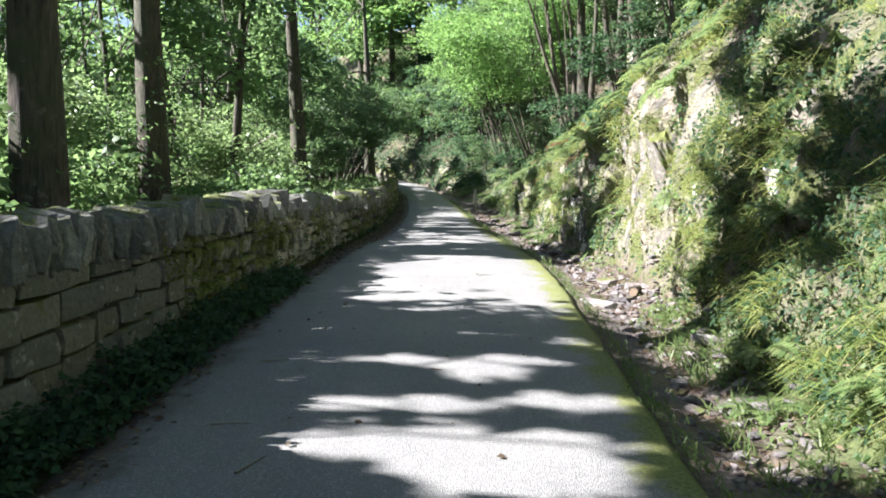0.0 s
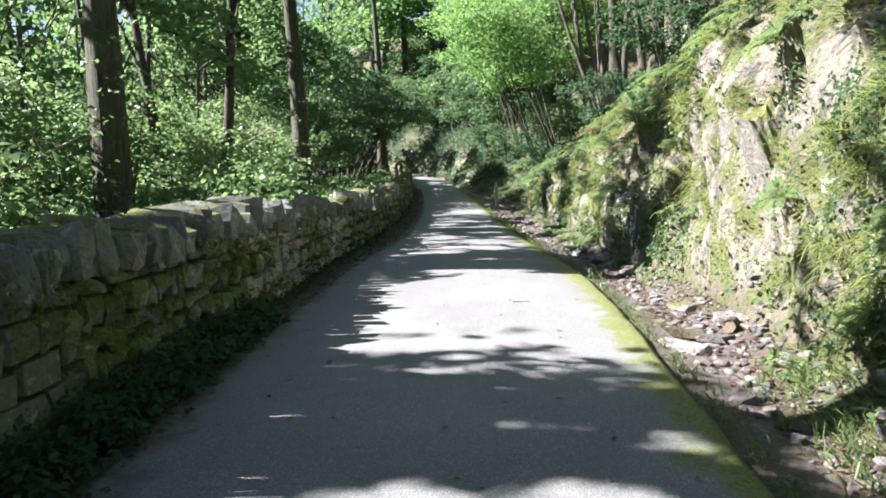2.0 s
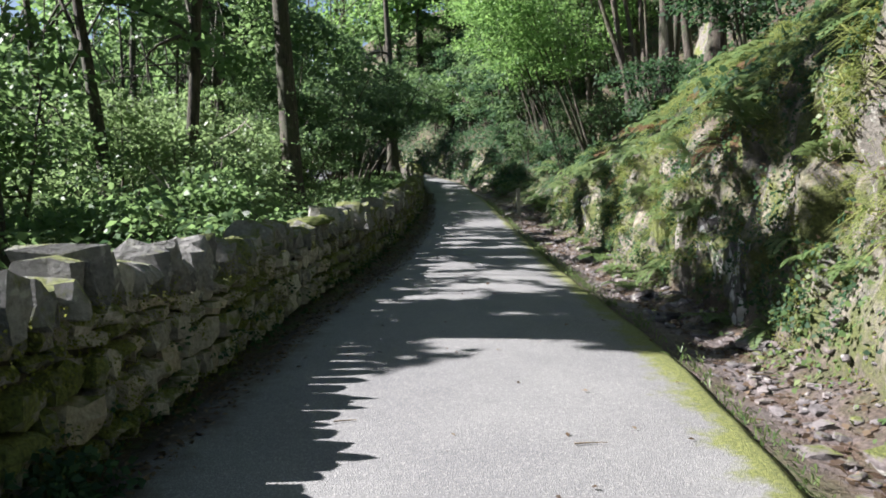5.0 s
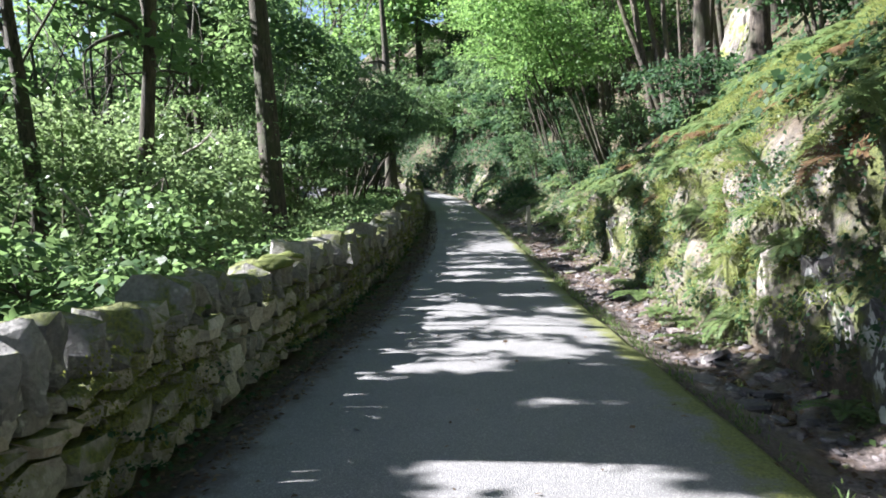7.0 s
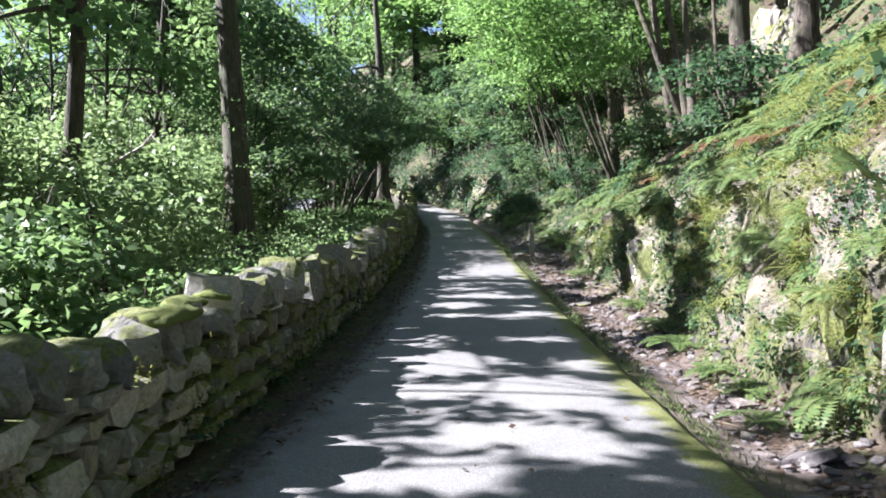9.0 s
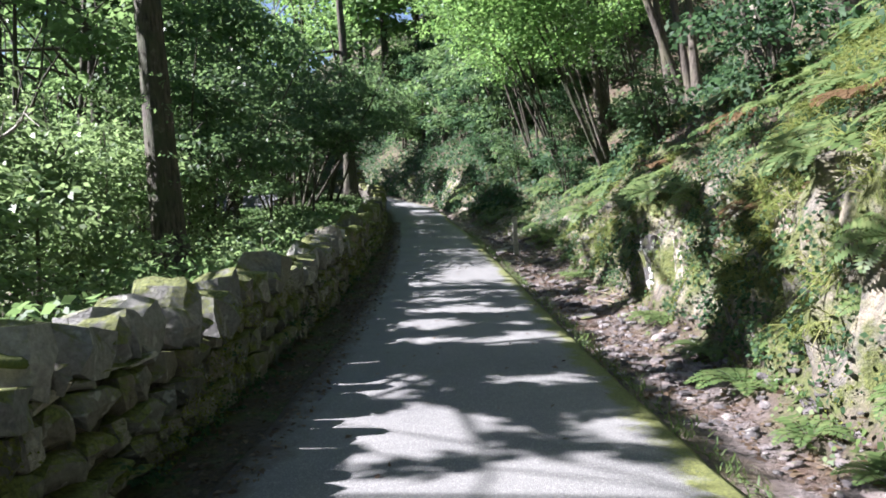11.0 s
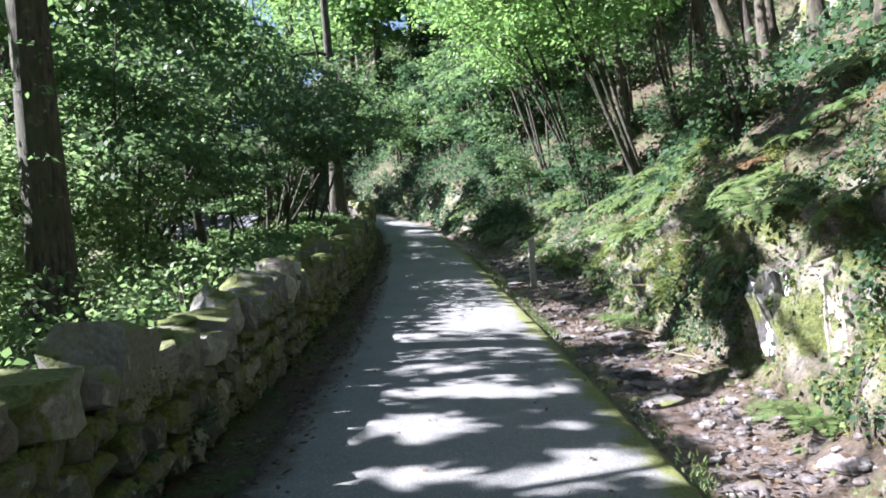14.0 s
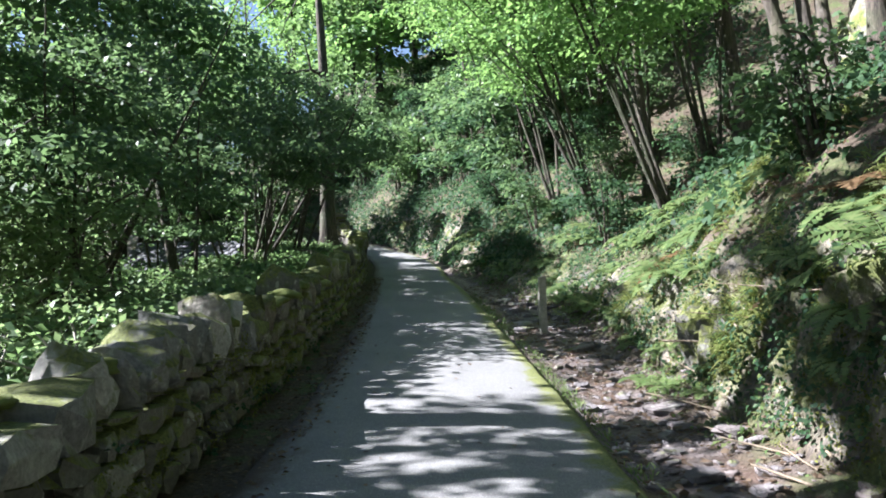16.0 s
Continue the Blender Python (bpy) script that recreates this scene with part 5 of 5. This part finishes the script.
def fern_thing(r, fronds, length, mat, label):
    """A fern: arching fronds with paired leaflets, each frond one part."""
    thing = new("fern")
    tagged(thing, label, "fern", "ferns on the bank")
    for k in range(fronds):
        a = 2 * math.pi * k / fronds + r.normal(0, 0.2)
        L = length * (0.75 + 0.4 * r.random())
        m = 15
        t = np.linspace(0.12, 1, m)
        mid = np.stack([L * 0.78 * t, 0 * t, L * (0.75 * t - 0.68 * t * t)], -1)
        tan = unit(np.gradient(mid, axis=0))
        w = L * 0.24 * np.sin(np.pi * np.clip(t * 0.93 + 0.07, 0, 1)) ** 0.8
        pos, ax, nr, ln = [], [], [], []
        for sgn in (-1, 1):
            pos.append(mid)
            ax.append(tan * 0.35 + np.array([0, sgn * 1.0, -0.15]) + r.normal(0, 0.05, (m, 3)))
            nr.append(np.cross(tan, np.repeat([[0, 1.0, 0]], m, 0)) * -1 + r.normal(0, 0.1, (m, 3)))
            ln.append(w)
        v, f = leaf_quads(np.concatenate(pos), np.concatenate(ax), np.concatenate(nr), np.concatenate(ln), np.full(2 * m, L * 0.062))
        sv, sf = tube(np.concatenate([[[0, 0, 0]], mid]), np.linspace(0.005, 0.001, m + 1), 3)
        me = raw_mesh("frond", np.concatenate([v, sv]), np.concatenate([f, sf + len(v)]))
        obj("frond", me, mat, thing, at=pose(0, 0, 0, 0, 0, math.degrees(a)))
    return thing


rf = np.random.default_rng(61)
SRC = [fern_thing(rf, 9, 0.58, FERN_GREEN, "green bracken fern with arching fronds on the bank"), fern_thing(rf, 7, 0.42, FERN_GREEN, "small green fern growing among the rocks"),
       fern_thing(rf, 8, 0.72, FERN_GREEN, "large green fern arching out of the bank"), fern_thing(rf, 5, 0.6, FERN_BROWN, "withered rusty-brown fern on the bank")]
SPOTS = []
p, n = bank_spots(rf, 125, 0.35, 2.6, 9, 34, lambda s, y, z: clear_rock(s, y))
SPOTS += [(q, m_, (0, 2, 0, 1, 2, 3, 0, 2)[i % 8]) for i, (q, m_) in enumerate(zip(p, n))]
p, n = bank_spots(rf, 34, -0.3, 0.35, 3, 34, lambda s, y, z: clear_rock(s, y))
SPOTS += [(q, m_, 1) for q, m_ in zip(p, n)]
p, n = bank_spots(rf, 12, 0.05, 0.6, 12.8, 19, lambda s, y, z: clear_rock(s, y))
SPOTS += [(q, m_, (1, 0)[i % 2]) for i, (q, m_) in enumerate(zip(p, n))]
p, n = bank_spots(rf, 30, 0.0, 2.6, 33, 46, None)
SPOTS += [(q, m_, 2) for q, m_ in zip(p, n)]
p, n = bank_spots(rf, 12, 0.1, 1.6, 1, 8, None)
SPOTS += [(q, m_, 1) for q, m_ in zip(p, n)]
used = set()
for q, m_, k in SPOTS:
    src = SRC[k]
    tilt = Vector((0, 0, 1)).lerp(Vector(m_), 0.45).normalized().to_track_quat("Z", "Y").to_matrix().to_4x4()
    m = Matrix.Translation(Vector(q)) @ tilt @ pose(0, 0, 0, 0, 0, rf.random() * 360)
    if k in used:
        copy_thing(src, m)
    else:
        src.matrix_basis = m
        used.add(k)
for x, y, k in [(2.33, 23.1, 0), (2.2, 20.1, 0), (2.25, 18.1, 1), (2.1, 17.4, 1), (2.25, 27.0, 1), (2.0, 28.4, 1), (2.45, 14.4, 1), (2.3, 21.3, 0)]:
    copy_thing(SRC[k], pose(x, y, float(terrain(x, y)), 0, 0, rf.random() * 360))

# bushes on the wooded bank
for i in range(40):
    y = 15 + i * 1.1 + rf.normal(0, 0.4)
    s = float(face_run(y)) + (0.9, 2.2, 3.8, 5.6)[i % 4] + rf.random()
    x = float(bank_foot(y)) + s
    h = 1.3 + 1.6 * rf.random()
    if 23 < y < 37.5 and x > 4.6:
        continue
    tree(x, y, h, 0.03, [(-0.3, 0, h * 0.7, 0.9, 0.9, h * 0.35), (0, 0.3, h * 0.4, 0.8, 0.8, h * 0.25)], sprays=75, per=20, spread=0.35, leaf=0.10, lean=(-0.3, 0),
         mat=(LEAF_OAK, LEAF_DARK, LEAF_DARK)[i % 3], bark=BARK_GREY, limbs=5, stems=3, first=0.2, name="bush", label="leafy understorey bush on the wooded bank", category="bush", group="bushes on the bank")

# moss and small leaves that grow out of the wall's face
rw = np.random.default_rng(73)
cnt = 24000
wy_ = 6.2 + 24 * rw.random(cnt) ** 1.25
wh_ = rw.random(cnt) * 0.95
keepm = fbm(wy_ * 1.4, wh_ * 2.4, 91, 3) + 0.10 * (wy_ < 13) > 0.03
wy_, wh_ = wy_[keepm], wh_[keepm]
wh_ = wh_ * (wall_height(wy_) - 0.1)
pts = np.stack([wall_face(wy_) + 0.015 - 0.05 * wh_ + 0.02 * rw.random(len(wy_)), wy_, level(wy_) + wh_], -1)
sz = 0.011 + 0.017 * rw.random(len(wy_))
v, f = leaf_quads(pts, np.array([0.5, 0, -0.6]) + rw.normal(0, 0.6, pts.shape), np.array([0.8, 0, 0.6]) + rw.normal(0, 0.4, pts.shape), sz, sz * 0.8)
tagged(obj("wall_moss", raw_mesh("wall_moss", v, f), MOSSLEAF), "shaggy yellow-green moss on the wall's face", "moss", kind="stuff")

# bleached dead branches caught in the growth behind the wall
def dead_branch(a, b, thick, seed):
    r = np.random.default_rng(seed)
    thing = new("dead_branch")
    tagged(thing, "bleached bare branch leaning among leaves behind the wall", "branch", "dead branches")
    p = stem_points(r, a, b, 0.06, 9)
    obj("stem", tube_mesh("stem", p, np.linspace(thick, thick * 0.35, 9), 7, 0.2, seed), DEADWOOD, thing)
    for k in (3, 5, 6, 7):
        q = stem_points(r, p[k], p[k] + r.normal(0, 0.22, 3) + np.array([0, 0, 0.15]), 0.03, 5)
        obj("twig", tube_mesh("twig", q, np.linspace(thick * 0.4, 0.003, 5), 5), DEADWOOD, thing)


DEADWOOD = plain_material("bleached_wood", (0.20, 0.18, 0.15), (0.46, 0.43, 0.38), 12.0)
dead_branch((-4.1, 17.9, 0.7), (-4.75, 17.2, 2.25), 0.035, 1)
dead_branch((-3.4, 26.6, 0.7), (-3.0, 25.6, 1.55), 0.025, 2)
dead_branch((-3.9, 27.6, 0.75), (-3.3, 26.2, 1.7), 0.025, 3)
dead_branch((-3.2, 27.4, 0.8), (-3.9, 26.0, 1.45), 0.02, 4)
dead_branch((-6.6, 12.6, 1.6), (-4.6, 11.6, 2.35), 0.03, 5)
dead_branch((-6.0, 23.0, 2.9), (-4.9, 22.4, 3.4), 0.03, 6)

# shoots on the oak trunks
for x, y, h, r0, ln in OAKS[:2]:
    n_ = 26
    zz = float(terrain(x, y)) + 0.8 + 5.0 * rw.random(n_)
    th = rw.random(n_) * 2 * np.pi
    pts = np.stack([x + (r0 + 0.06) * np.cos(th) + ln[0] * (zz - 0.5) / h, y + (r0 + 0.06) * np.sin(th), zz], -1)
    tagged(obj("trunk_shoots", leaves_mesh(rw, pts, 12, 0.20, 0.08), LEAF_FRESH), "small leafy shoots sprouting from an oak trunk", "leaves", kind="stuff")

# low growth on the ground behind the wall
rb = np.random.default_rng(77)
cnt = 1900
by_ = 5 + 45 * rb.random(cnt)
bx_ = wall_face(by_) - 0.6 - 7.0 * rb.random(cnt) ** 1.2
pts = np.stack([bx_, by_, terrain(bx_, by_) + 0.08 + np.where(by_ < 28, 1.0, 0.5) * rb.random(cnt) * (0.9 + fbm(bx_ * 0.8, by_ * 0.8, 92))], -1)
tagged(obj("undergrowth", leaves_mesh(rb, pts, 18, 0.34, 0.10), LEAF_FRESH), "low green undergrowth on the woodland floor", "undergrowth", kind="stuff")

# extra undergrowth in the paler leaf, added to brighten the view over the wall
cnt = 460
by_ = 19 + 12 * rb.random(cnt)
bx_ = wall_face(by_) - 0.8 - 6.0 * rb.random(cnt)
low = terrain(bx_, by_) + 0.1
pts = np.stack([bx_, by_, low + (level(by_) + 1.25 - 0.06 * (wall_face(by_) - bx_) - low) * rb.random(cnt)], -1)
pts = pts[fbm(bx_ * 0.9, by_ * 0.9, 93) > -0.12]
tagged(obj("undergrowth", leaves_mesh(rb, pts, 24, 0.30, 0.072), LEAF_LIT), "undergrowth behind the wall, coloured bright green as if sunlit", "undergrowth", kind="stuff")

# weeds at the foot of the wall
rw = np.random.default_rng(71)
wy_ = 1 + 9 * rw.random(900) ** 1.2
wx_ = wall_face(wy_) + 0.02 + 0.34 * rw.random(900)
wz_ = level(wy_) + 0.05 + 0.30 * rw.random(900) * (1 - (wx_ - wall_face(wy_)) / 0.5)
pts = np.stack([wx_, wy_, wz_], -1)
tagged(obj("weeds", leaves_mesh(rw, pts, 14, 0.10, 0.055, aspect=0.7), LEAF_DARK), "dark green weeds crowding the foot of the wall", "weeds", kind="stuff")
wy_ = 9 + 24 * rw.random(160)
pts = np.stack([wall_face(wy_) + 0.01 + 0.08 * rw.random(160), wy_, level(wy_) + 0.04 + 0.5 * rw.random(160) ** 2], -1)
tagged(obj("weeds", leaves_mesh(rw, pts, 10, 0.07, 0.045, aspect=0.7), LEAF_DARK), "small plants rooted in the wall joints", "weeds", kind="stuff")

# ---- wall stones, one object each ----
for core, faces, copes in WALL_PIECES:
    for i, (k, m) in enumerate(faces):
        obj("stone", KINDS[k][i % len(KINDS[k])], None, core, at=m)
    for i, (k, m) in enumerate(copes):
        obj("coping_stone", KINDS[k][i % len(KINDS[k])], None, core, at=m)

# low layered boughs of young beeches behind the far wall
rl = np.random.default_rng(83)
for x, y in [(-5.9, 31.4), (-7.8, 32.4), (-5.3, 35.2), (-7.2, 35.6), (-4.7, 38.4), (-9.2, 30.6)]:
    lift = float(level(y)) - float(terrain(x, y)) + 1.75
    tiers = [(0.5 * rl.normal(), 0.5 * rl.normal(), lift + 0.62 * k, 1.7 - 0.12 * k, 1.6 - 0.1 * k, 0.13) for k in range(5)]
    tree(x, y, lift + 3.0, 0.05, tiers, sprays=95, per=22, spread=0.30, leaf=0.11, lean=(0.3, -0.3), mat=LEAF_FRESH if y < 33 else LEAF_OAK, bark=BARK, limbs=9, first=0.3, name="young_beech",
         label="young beech with flat layered boughs behind the wall", group="young beeches behind the wall")
